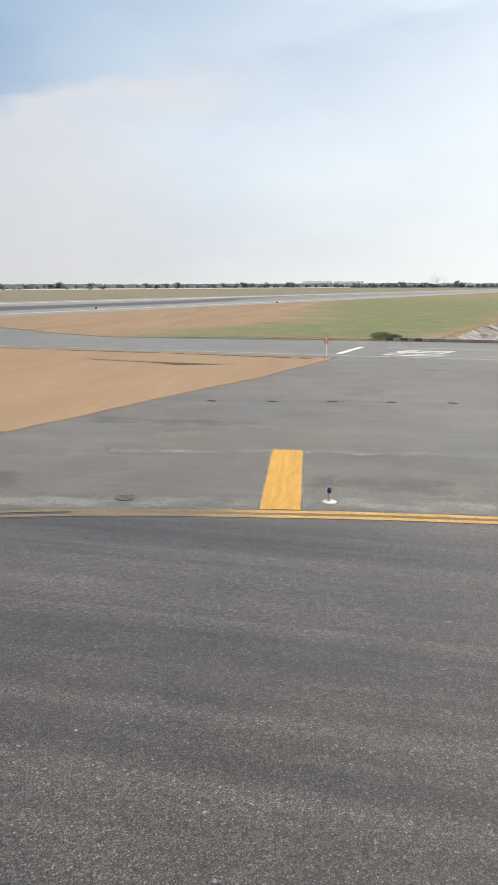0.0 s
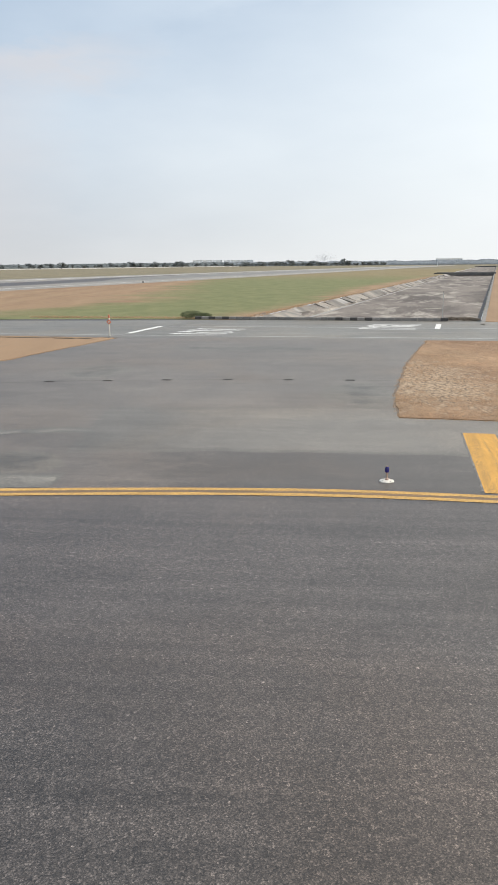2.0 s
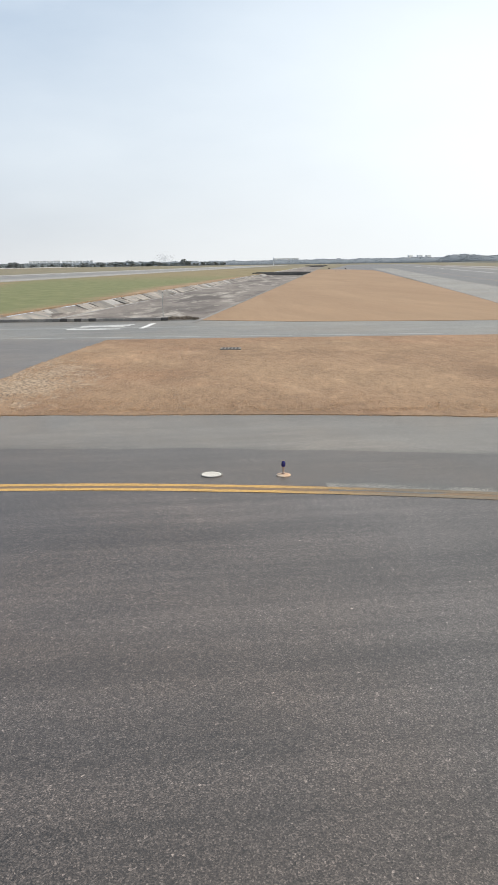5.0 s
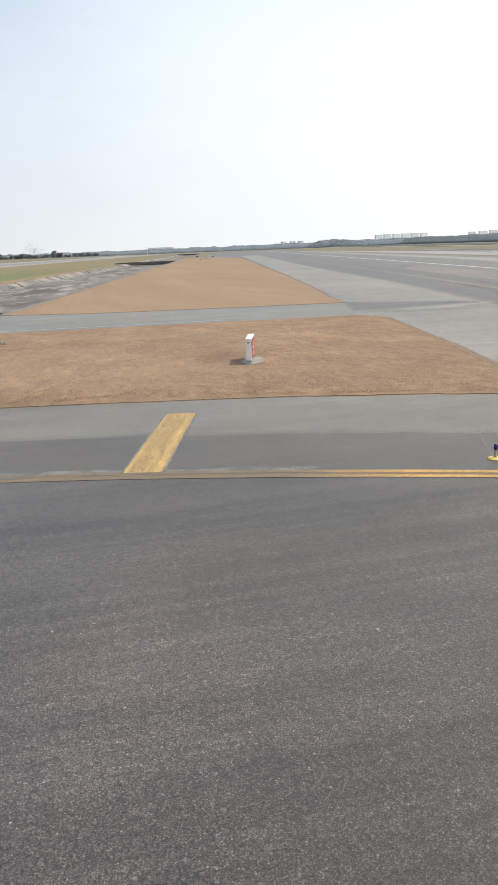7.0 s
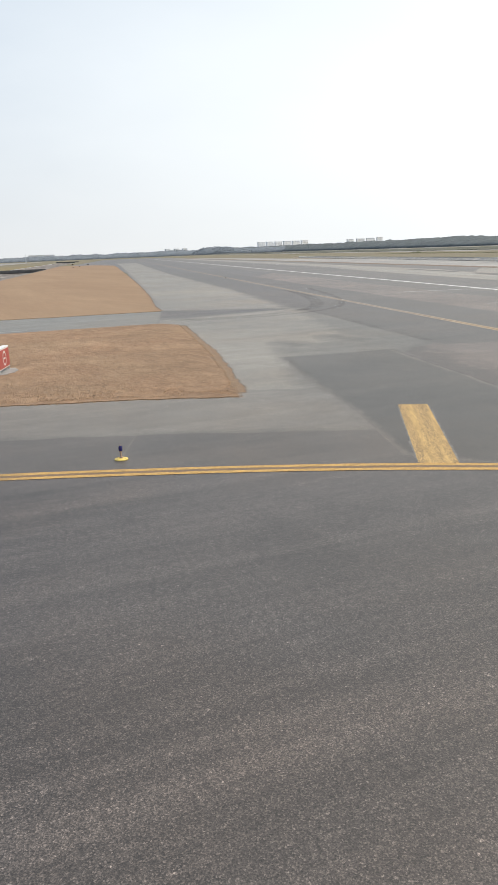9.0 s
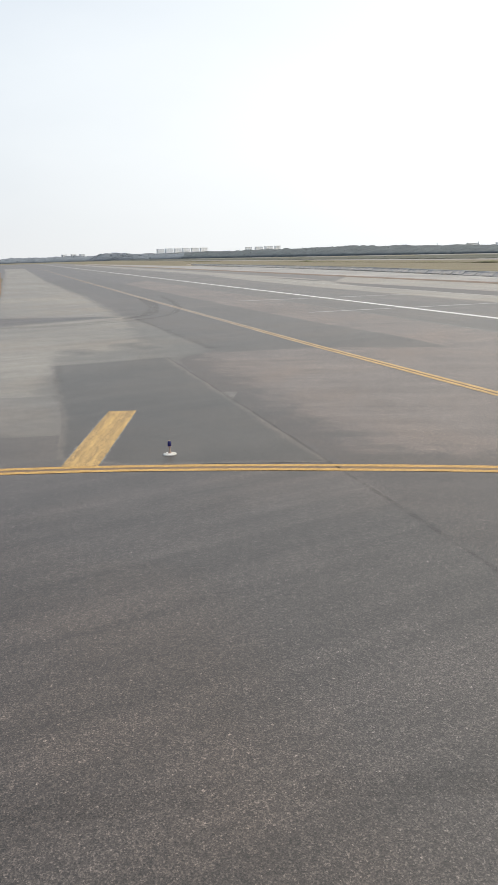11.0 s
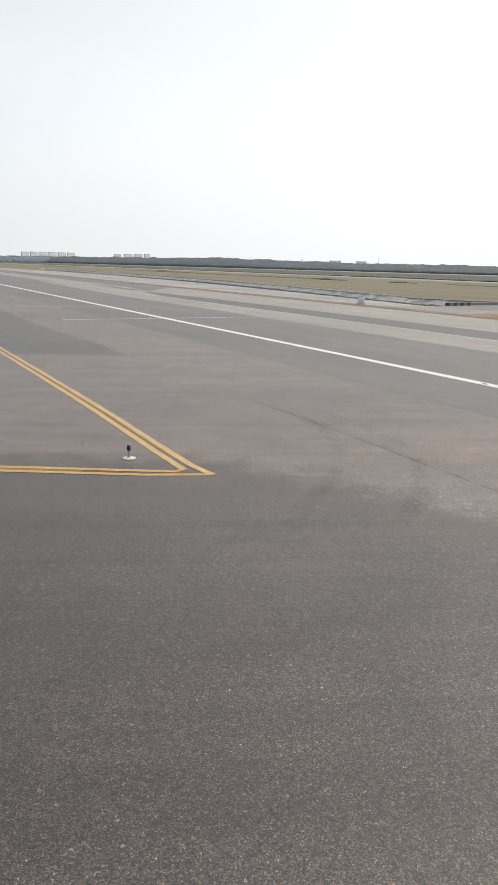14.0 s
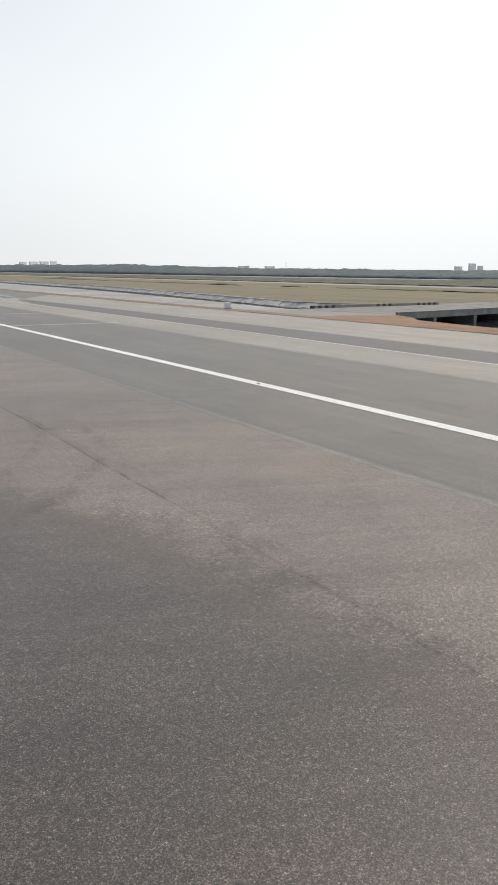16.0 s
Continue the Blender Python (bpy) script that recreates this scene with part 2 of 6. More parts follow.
def worn_paint(name, colour, under, wear=0.35, dirt=0.3, turn=0.0, rows=0.0):
    """Road paint: cracked, scuffed down to the asphalt in places, dulled by dust."""
    p = Paint(name, 0.75)
    crack = p.ramp(p.noise(11.0, 6, 0.8, p.mapped((0.8, 2.3, 1), turn), 0.8), (0.62 - 0.3 * wear, 0.0), (0.74 - 0.22 * wear, 1.0))
    big = p.ramp(p.noise(1.1, 5, 0.65), (0.35, 0.25), (0.65, 1.0))
    grime = p.ramp(p.noise(2.6, 6, 0.7, p.mapped((0.35, 3.0, 1), turn)), (0.3, 1.0 - dirt), (0.7, 1.05))
    c = p.mix(1.0, colour, grime, "MULTIPLY")
    c = p.mix(1.0, c, p.ramp(p.cells(34.0), (0.0, 0.66), (1.0, 1.16)), "MULTIPLY")
    c = p.mix(p.math("MULTIPLY", p.math("MULTIPLY", crack, big), min(1.0, 0.55 + wear)), c, under)
    if rows:
        lane = p.ramp(p.noise(1.0, 2, 0.5, p.mapped((0.1, 4.2, 1), turn)), (0.42, 0.12), (0.56, 1.0))
        fleck = p.ramp(p.noise(19.0, 5, 0.8, p.mapped((0.7, 1.4, 1), turn)), (0.48, 0.0), (0.56, 1.0))
        c = p.mix(p.math("MULTIPLY", p.math("MULTIPLY", lane, fleck), rows), c, under)
    return p.done(c, p.cells(34.0, out="Distance"), 0.25, 0.006)


def edge_paint(name, fresh, faded, under):
    """The taxiway's edge paint: fresh along the middle stretches, all but gone at the link road and before the third shoulder stripe."""
    p = Paint(name, 0.75)
    n = p.t.nodes.new("ShaderNodeSeparateXYZ")
    p.put(n.inputs[0], p.pos)
    x = n.outputs[0]
    start = p.math("DIVIDE", p.math("SUBTRACT", -2.6, x), 3.4, True)
    middle = p.math("MINIMUM", p.math("DIVIDE", p.math("SUBTRACT", x, 20.5), 4.0, True), p.math("DIVIDE", p.math("SUBTRACT", 33.8, x), 4.0, True))
    gone = p.math("MAXIMUM", start, middle)
    patchy = p.math("MULTIPLY", p.math("SUBTRACT", p.noise(1.6, 6, 0.75), 0.5), 1.3)
    gone = p.ramp(p.math("ADD", gone, p.math("MULTIPLY", patchy, p.math("MULTIPLY", p.math("SUBTRACT", 1.15, gone), gone))), (0.12, 0.0), (0.8, 1.0))
    grime = p.ramp(p.noise(2.6, 6, 0.7, p.mapped((0.35, 3.0, 1))), (0.3, 0.66), (0.7, 1.05))
    scuffs = p.ramp(p.noise(11.0, 6, 0.8, p.mapped((0.8, 1.6, 1)), 0.8), (0.5, 0.0), (0.64, 1.0))
    c = p.mix(1.0, p.mix(gone, fresh, faded), grime, "MULTIPLY")
    c = p.mix(1.0, c, p.ramp(p.cells(34.0), (0.0, 0.66), (1.0, 1.16)), "MULTIPLY")
    c = p.mix(p.math("MULTIPLY", scuffs, p.math("ADD", 0.5, p.math("MULTIPLY", gone, 0.45))), c, under)
    return p.done(c, p.cells(34.0, out="Distance"), 0.25, 0.006)


def branch_paint(name, fresh, faded, under):
    """The stripes that lead to the runway: scuffed yellow near the taxiway, paled further on to imitate glare at a low
    angle.
    """
    p = Paint(name, 0.75)
    n = p.t.nodes.new("ShaderNodeSeparateXYZ")
    p.put(n.inputs[0], p.pos)
    gone = p.math("DIVIDE", p.math("SUBTRACT", n.outputs[1], 14.0), 30.0, True)
    c = p.mix(1.0, p.mix(gone, fresh, faded), p.ramp(p.noise(2.6, 6, 0.7, p.mapped((0.35, 3.0, 1), radians(77))), (0.3, 0.64), (0.7, 1.05)), "MULTIPLY")
    scuffs = p.ramp(p.noise(9.0, 6, 0.8, p.mapped((0.8, 1.6, 1), radians(77)), 0.8), (0.48, 0.0), (0.62, 1.0))
    c = p.mix(p.math("MULTIPLY", scuffs, p.math("ADD", 0.5, p.math("MULTIPLY", gone, 0.35))), c, under)
    return p.done(c, p.cells(34.0, out="Distance"), 0.25, 0.006)


def concrete(name, base, stain=0.5, warm=0.03):
    p = Paint(name, 0.9)
    c = p.mix(p.ramp(p.noise(0.5, 6, 0.65, warp=0.5), (0.3, 0.0), (0.7, 1.0)), GREY(base * (1 - stain)), (base * (1 + warm), base, base * (1 - warm)))
    c = p.mix(1.0, c, p.ramp(p.noise(7.0, 6, 0.7), (0.3, 0.82), (0.7, 1.14)), "MULTIPLY")
    return p.done(c, p.noise(9.0, 6, 0.7), 0.4, 0.02)


def canal_floor(name):
    """The bed of a dry canal: dark damp silt with pale crusts drawn out across it."""
    p = Paint(name, 0.9)
    wide = p.noise(1.0, 6, 0.65, p.mapped((0.1, 0.035, 1), radians(-8)), 0.6)
    c = p.mix(p.ramp(wide, (0.4, 0.0), (0.58, 1.0)), (0.1, 0.082, 0.072), (0.22, 0.187, 0.162))
    crust = p.ramp(p.noise(1.0, 7, 0.7, p.mapped((0.26, 0.07, 1), radians(-8)), 0.25), (0.52, 0.0), (0.64, 0.9))
    c = p.mix(crust, c, (0.42, 0.375, 0.325))
    return p.done(p.mix(1.0, c, p.ramp(p.noise(3.5, 6, 0.75), (0.3, 0.72), (0.7, 1.25)), "MULTIPLY"), p.noise(4.0, 5, 0.7), 0.5, 0.03)


def plain(name, colour, rough=0.6, metal=0.0, vary=0.12, scale=6.0):
    p = Paint(name, rough, metal)
    c = p.mix(1.0, colour, p.ramp(p.noise(scale, 5, 0.65), (0.3, 1 - vary), (0.7, 1 + vary)), "MULTIPLY")
    return p.done(c, p.noise(scale * 5, 4), 0.1, 0.004)


def canopy(name, dark, light, scale):
    """A closed mass of leaves seen from far off: lit tufts and deep gaps painted in as light and dark tone."""
    p = Paint(name, 0.9)
    c = p.mix(p.ramp(p.noise(scale, 6, 0.7), (0.3, 0.0), (0.7, 1.0)), dark, light)
    c = p.mix(1.0, c, p.ramp(p.noise(scale * 9, 5, 0.75), (0.3, 0.6), (0.7, 1.35)), "MULTIPLY")
    p.leafy(c, 0.12)
    return p.done(c, p.noise(scale * 8, 5, 0.7), 0.8, 0.4)


def foliage(name, dark, light, scale=0.7):
    """Leaves that let some light through."""
    p = Paint(name, 0.8)
    c = p.mix(p.ramp(p.noise(scale, 5, 0.7), (0.3, 0.0), (0.7, 1.0)), dark, light)
    p.leafy(c, 0.55)
    return p.done(c)


def soil_patch(name, low, high):
    """Bare or scorched soil that breaks up at its margin."""
    p = Paint(name, 0.95)
    p.wear_off()
    c = p.mix(p.ramp(p.noise(2.5, 6, 0.75), (0.3, 0.0), (0.7, 1.0)), low, high)
    return p.done(p.mix(1.0, c, p.ramp(p.noise(12.0, 4, 0.8), (0.3, 0.7), (0.7, 1.3)), "MULTIPLY"), p.noise(9.0, 5, 0.8), 0.8, 0.06)


def torn_zone(p):
    """The torn-up corner of turf beside the link road, paler and greyer."""
    n = p.t.nodes.new("ShaderNodeVectorMath")
    n.operation = "DISTANCE"
    p.put(n.inputs[0], p.mapped((1.0, 0.42, 0.0)))
    n.inputs[1].default_value = (12.6, 14.2, 0.0)
    near = p.math("SUBTRACT", 1.0, p.math("DIVIDE", n.outputs["Value"], 3.8))
    wob = p.math("MULTIPLY", p.math("SUBTRACT", p.noise(1.6, 7, 0.8, p.mapped((1.3, 0.6, 1)), 0.8), 0.5), 3.4)
    return p.ramp(p.math("ADD", near, wob), (0.2, 0.0), (0.65, 0.78))


def green_zone(p):
    """Where the mown verge beyond the road is watered: broad, ragged and open to the far runway."""
    n = p.t.nodes.new("ShaderNodeSeparateXYZ")
    p.put(n.inputs[0], p.pos)
    x, y = n.outputs[0], n.outputs[1]
    across = p.math("ADD", p.math("MULTIPLY", x, 0.9713), p.math("MULTIPLY", y, -0.2377))
    along_it = p.math("ADD", p.math("MULTIPLY", x, 0.2377), p.math("MULTIPLY", y, 0.9713))
    slant = p.math("ADD", p.math("ADD", across, 17.0), p.math("MULTIPLY", along_it, 0.34))
    far_side = p.math("MAXIMUM", slant, p.math("ADD", across, 51.0))
    canal_side = p.math("SUBTRACT", p.math("MAXIMUM", -25.0, p.math("SUBTRACT", -9.5, p.math("MULTIPLY", along_it, 0.085))), across)
    band = p.math("MINIMUM", p.math("DIVIDE", far_side, 14.0), p.math("DIVIDE", canal_side, 6.0))
    wob = p.math("MULTIPLY", p.math("SUBTRACT", p.noise(0.06, 6, 0.65, p.mapped((0.5, 1.2, 1)), 0.6), 0.5), 2.6)
    bleached = p.math("MULTIPLY", p.math("DIVIDE", p.math("SUBTRACT", along_it, 230.0), 120.0, True), 0.5)
    return p.math("MULTIPLY", p.ramp(p.math("ADD", band, wob), (0.05, 0.0), (0.45, 0.6), (0.95, 0.92)), p.math("SUBTRACT", 1.0, bleached))


M = {
    "taxiway": tarmac("taxiway_asphalt", 0.094, warm=0.03, grain=1.5, blotch=1.05, streaky=1.6, rose=0.052),
    "taxiway_dark": tarmac("taxiway_asphalt_dark", 0.073, 0.094, 0.035, 0.0, 1.5, 1.05, 1.6, rose=0.052),
    "pad": tarmac("turning_pad_asphalt", 0.067, 0.073, 0.06, radians(-35), 1.75, 1.35, rose=0.055),
    "pad_light": tarmac("turning_pad_glare", 0.14, 0.067, 0.11, radians(-35), 1.6, 1.3, rose=0.05),
    "shoulder_dark": tarmac("shoulder_asphalt", 0.09, 0.138, 0.05, rose=0.036),
    "shoulder_pale": tarmac("bleached_asphalt", 0.178, 0.142, 0.025, rose=0.022),
    "mouth": tarmac("link_asphalt", 0.145, 0.14, 0.05, grain=0.8, blotch=1.2, streaky=0.5, rose=0.03),
    "road": tarmac("road_asphalt", 0.175, 0.145, grain=0.6),
    "patch_dark": tarmac("new_asphalt", 0.062, 0.118, 0.05, blotch=1.3, rose=0.02),
    "patch_strip": tarmac("resurfaced_asphalt", 0.075, 0.1, 0.06, rose=0.036),
    "patch_pale": tarmac("old_asphalt", 0.2, 0.13, 0.03),
    "patch_mid": tarmac("greyed_asphalt", 0.13, 0.09, 0.02),
    "runway": tarmac("runway_asphalt", 0.102, 0.09, 0.05, radians(90) - AXIS, rose=0.036),
    "runway_pale": tarmac("runway_concrete", 0.24, 0.125, 0.035, radians(90) - AXIS, 0.6, 0.6),
    "runway_dark": tarmac("runway_rubbered", 0.055, 0.15, 0.12, radians(90) - AXIS, 0.6, 0.6, rose=0.05),
    "scuff": tarmac("scuffed_asphalt", 0.26, 0.142, cover=0.5),
    "scuff_dark": tarmac("scuffed_dark_asphalt", 0.24, 0.09, cover=0.5),
    "seam": tarmac("worn_joint", 0.16, 0.1, turn=radians(90) - AXIS, cover=0.7),
    "stain": tarmac("oily_asphalt", 0.08, 0.152, 0.035, cover=0.62),
    "slot_seal": plain("slot_sealant", (0.22, 0.205, 0.185), 0.85),
    "grass": dry_grass("dry_grass", (0.285, 0.174, 0.102), (0.395, 0.258, 0.153), torn=torn_zone),
    "scorched": soil_patch("scorched_soil", (0.05, 0.037, 0.026), (0.12, 0.085, 0.05)),
    "straw_soil": soil_patch("straw_soil", (0.23, 0.15, 0.095), (0.32, 0.215, 0.135)),
    "grass_far": dry_grass("dry_verge", (0.285, 0.179, 0.104), (0.347, 0.227, 0.134), pale=0.12, tuft=0.25, deep=0.1),
    "verge": dry_grass("half_green_verge", (0.27, 0.165, 0.095), (0.335, 0.228, 0.134), green_zone, tuft=0.6, deep=0.1),
    "blade": foliage("straw_blades", (0.43, 0.275, 0.17), (0.6, 0.42, 0.275), 3.0),
    "field": dry_grass("olive_field", (0.175, 0.15, 0.093), (0.255, 0.214, 0.134), tuft=0.7, deep=0.08),
    "earth": dry_grass("dusty_earth", (0.23, 0.165, 0.125), (0.31, 0.235, 0.18)),
    "red_earth": dry_grass("red_earth", (0.26, 0.155, 0.1), (0.35, 0.22, 0.145)),
    "yellow": worn_paint("yellow_paint", (0.74, 0.39, 0.08), (0.26, 0.165, 0.07), 0.22, 0.24, radians(85), rows=0.85),
    "lamp_rust": worn_paint("rusty_white_enamel", (0.7, 0.6, 0.48), (0.5, 0.2, 0.06), 0.85, 0.3),
    "yellow_fresh": worn_paint("fresh_yellow_paint", (0.74, 0.39, 0.07), (0.3, 0.19, 0.075), 0.18, 0.2, radians(99.4), rows=0.5),
    "yellow_old": worn_paint("old_yellow_paint", (0.72, 0.46, 0.17), (0.17, 0.12, 0.075), 0.35, 0.4, radians(72.4), rows=1.0),
    "yellow_last": worn_paint("dirty_yellow_paint", (0.72, 0.46, 0.17), (0.17, 0.12, 0.075), 0.4, 0.4, radians(60.2), rows=1.0),
    "yellow_branch": branch_paint("glare_paled_yellow_paint", (0.72, 0.47, 0.19), (0.46, 0.39, 0.32), (0.2, 0.17, 0.14)),
    "line_gap": worn_paint("line_dust", (0.3, 0.19, 0.1), (0.13, 0.105, 0.085), 0.6, 0.4),
    "yellow_line": edge_paint("yellow_line_paint", (0.7, 0.41, 0.12), (0.255, 0.19, 0.12), (0.14, 0.12, 0.1)),
    "white": worn_paint("white_paint", (0.86, 0.84, 0.81), (0.3, 0.29, 0.28), 0.12, 0.16),
    "white_thin": worn_paint("thin_white_paint", (0.68, 0.67, 0.65), (0.22, 0.22, 0.21), 0.3, 0.25),
    "concrete": concrete("concrete", 0.3, 0.5, 0.1),
    "concrete_dark": concrete("stained_concrete", 0.16, 0.55, 0.05),
    "concrete_pale": concrete("pale_concrete", 0.4, 0.4, 0.08),
    "concrete_bright": concrete("bright_concrete", 0.6, 0.3, 0.05),
    "apron": tarmac("dusty_apron", 0.27, 0.26, -0.01, grain=0.6, blotch=1.9, rose=0.03),
    "rubble": concrete("rubble_concrete", 0.58, 0.45, 0.14),
    "canal_bed": canal_floor("canal_bed"),
    "canal_silt": soil_patch("canal_silt", (0.24, 0.21, 0.18), (0.38, 0.34, 0.29)),
    "bank_wall": concrete("earth_stained_concrete", 0.42, 0.45, 0.24),
    "kerb_white": plain("kerb_white", (0.27, 0.25, 0.23), 0.8, vary=0.35),
    "kerb_worn": plain("kerb_worn_black", (0.075, 0.07, 0.066), 0.8, vary=0.4),
    "slab": concrete("slab_concrete", 0.36, 0.5, 0.16),
    "slab_dark": concrete("weathered_slab", 0.25, 0.55, 0.14),
    "kerb_black": plain("kerb_black", (0.035, 0.034, 0.034), 0.8, vary=0.3),
    "dark": plain("dark_iron", (0.04, 0.037, 0.035), 0.7, 0.3),
    "rust": plain("rusty_iron", (0.13, 0.085, 0.07), 0.85, 0.2, 0.25),
    "lamp_white": plain("light_base_white", (0.66, 0.62, 0.56), 0.6),
    "lamp_yellow": plain("light_base_yellow", (0.75, 0.55, 0.14), 0.6),
    "stem": plain("lamp_stem", (0.42, 0.3, 0.24), 0.6, 0.2),
    "sign_white": plain("sign_white", (0.78, 0.77, 0.75), 0.5, vary=0.06),
    "sign_red": plain("sign_red", (0.41, 0.07, 0.055), 0.45, vary=0.08),
    "orange_red": plain("marker_red", (0.62, 0.19, 0.11), 0.5),
    "galv": plain("galvanised", (0.45, 0.45, 0.44), 0.5, 0.5),
    "bark": plain("bark", (0.11, 0.085, 0.06), 0.95, vary=0.3),
    "leaf_a": foliage("leaf_olive", (0.105, 0.13, 0.065), (0.185, 0.21, 0.115)),
    "dead_weed": foliage("dead_weed", (0.2, 0.17, 0.14), (0.37, 0.315, 0.26), 2.0),
    # Perimeter-tree leaves, greyed and blued to imitate haze.
    "leaf_b": foliage("leaf_hazed", (0.17, 0.19, 0.195), (0.28, 0.3, 0.3), 0.09),
    # These two greens hold part of the haze in their base colour.
    "woods": canopy("hazed_woods", (0.1, 0.117, 0.12), (0.18, 0.2, 0.2), 0.06),
    "dark_woods": canopy("dark_woods", (0.08, 0.095, 0.1), (0.15, 0.168, 0.172), 0.06),
    # Palest far leaves: distance haze mixed straight into the colour.
    "far_leaf": canopy("haze_tinted_woods", (0.165, 0.187, 0.21), (0.255, 0.282, 0.305), 0.05),
    "scrub": canopy("dusty_scrub", (0.095, 0.1, 0.075), (0.17, 0.165, 0.12), 0.06),
    "weed": canopy("olive_weeds", (0.17, 0.17, 0.08), (0.27, 0.24, 0.13), 0.3),
    # Far walls and window glass are whitened to make up for missing haze.
    "wall_pale": plain("pale_plaster", (0.9, 0.9, 0.9), 0.85, vary=0.08, scale=0.2),
    "wall_dusty": plain("dusty_whitewash", (0.5, 0.49, 0.47), 0.9, vary=0.3, scale=0.08),
    "wall_grey": plain("grey_plaster", (0.6, 0.63, 0.66), 0.85, vary=0.08, scale=0.2),
    "window": plain("haze_paled_window", (0.68, 0.7, 0.72), 0.4, vary=0.1),
    "roof": plain("roof_sheet", (0.8, 0.8, 0.79), 0.6),
    "water": plain("dark_water", (0.03, 0.035, 0.038), 0.08, vary=0.1, scale=0.5),
}
glass = Paint("blue_glass", 0.12)
glass.bsdf.inputs["Transmission Weight"].default_value = 0.25
M["blue"] = glass.done((0.03, 0.026, 0.17))
haze = Paint("thin_smoke", 1.0)
off = haze.t.nodes.new("ShaderNodeVectorMath")
off.operation = "LENGTH"
haze.put(off.inputs[0], haze.mapped((1 / 44, 0, 1 / 30), 0.0, haze.t.nodes.new("ShaderNodeTexCoord").outputs["Object"]))
thin = haze.math("SUBTRACT", 1.0, off.outputs["Value"], True)
haze.put(haze.bsdf.inputs["Alpha"], haze.math("MULTIPLY", haze.math("MULTIPLY", thin, thin), haze.ramp(haze.noise(0.07, 4, 0.6), (0.35, 0.02), (0.65, 0.14))))
M["smoke"] = haze.done((0.36, 0.38, 0.44))

rubber = Paint("tyre_rubber", 0.7)
rubber.put(rubber.bsdf.inputs["Alpha"], rubber.ramp(rubber.noise(0.9, 6, 0.7), (0.42, 0.0), (0.7, 0.15)))
M["skid"] = rubber.done((0.035, 0.034, 0.033))
fresh_rubber = Paint("fresh_tyre_rubber", 0.7)
fresh_rubber.put(fresh_rubber.bsdf.inputs["Alpha"], fresh_rubber.ramp(fresh_rubber.noise(0.5, 6, 0.7), (0.38, 0.02), (0.7, 0.24)))
M["skid_dark"] = fresh_rubber.done((0.04, 0.038, 0.036))
flake = Paint("pale_flakes", 0.85)
flake.wear_off(9.0)
M["flake"] = flake.done(flake.mix(flake.ramp(flake.noise(5.0, 5, 0.7), (0.35, 0.0), (0.65, 1.0)), (0.12, 0.11, 0.1), (0.3, 0.28, 0.255)))
tar = Paint("joint_tar_line", 0.8)
tar.put(tar.bsdf.inputs["Alpha"], tar.ramp(tar.noise(1.6, 6, 0.75), (0.35, 0.0), (0.65, 0.22)))
M["joint_line"] = tar.done((0.04, 0.038, 0.036))

# ---- builders ----


def link(name, bm, material, parent=None, label="", smooth=False):
    me = bpy.data.meshes.new(name)
    if smooth:
        for f in bm.faces:
            f.smooth = True
    bm.to_mesh(me)
    bm.free()
    for m in material if isinstance(material, (list, tuple)) else [material]:
        me.materials.append(m)
    ob = new(name, me)
    if parent:
        ob.parent = parent
    if label:
        ob["label"] = label
    return ob


def part(name, bm, material, parent, label="", smooth=False):
    return link(name, bm, material, parent, label, smooth)


def box(bm, x0, x1, y0, y1, z0, z1, bevel=0.0, m=None):
    r = bmesh.ops.create_cube(bm, size=1.0)
    vs = r["verts"]
    bmesh.ops.scale(bm, vec=(x1 - x0, y1 - y0, z1 - z0), verts=vs)
    bmesh.ops.translate(bm, vec=((x0 + x1) / 2, (y0 + y1) / 2, (z0 + z1) / 2), verts=vs)
    if m is not None:
        bmesh.ops.transform(bm, matrix=m, verts=vs)
    if bevel:
        es = list({e for v in vs for e in v.link_edges})
        bmesh.ops.bevel(bm, geom=es, offset=bevel, segments=2, affect="EDGES", profile=0.5)
    return bm


def lathe(bm, profile, seg=20, m=None):
    """Turns (radius, height) pairs round z."""
    rings = []
    for r, z in profile:
        if r < 1e-5:
            rings.append([bm.verts.new((0, 0, z))])
        else:
            rings.append([bm.verts.new((r * math.cos(2 * math.pi * k / seg), r * math.sin(2 * math.pi * k / seg), z)) for k in range(seg)])
    for a, b in zip(rings, rings[1:]):
        for k in range(seg):
            n = (k + 1) % seg
            q = [a[k % len(a)], a[n % len(a)], b[n % len(b)], b[k % len(b)]]
            q = list(dict.fromkeys(q))
            if len(q) > 2:
                bm.faces.new(q)
    if m is not None:
        bmesh.ops.transform(bm, matrix=m, verts=[v for ring in rings for v in ring])
    return bm


def inside(p, poly):
    x, y, hit = p[0], p[1], False
    for (x0, y0), (x1, y1) in zip(poly, poly[1:] + poly[:1]):
        if (y0 > y) != (y1 > y) and x < x0 + (y - y0) / (y1 - y0) * (x1 - x0):
            hit = not hit
    return hit


def inset(loop, d):
    """The closed outline moved d inwards."""
    n = len(loop)
    area = sum(loop[i][0] * loop[(i + 1) % n][1] - loop[(i + 1) % n][0] * loop[i][1] for i in range(n))
    out = []
    for i in range(n):
        a, b, c = (Vector(loop[(i + k) % n]) for k in (-1, 0, 1))
        t = ((b - a).normalized() + (c - b).normalized())
        t = t.normalized() if t.length > 1e-6 else (c - b).normalized()
        q = Vector((-t.y, t.x)) * (d if area > 0 else -d)
        out.append((b.x + q.x, b.y + q.y))
    return out


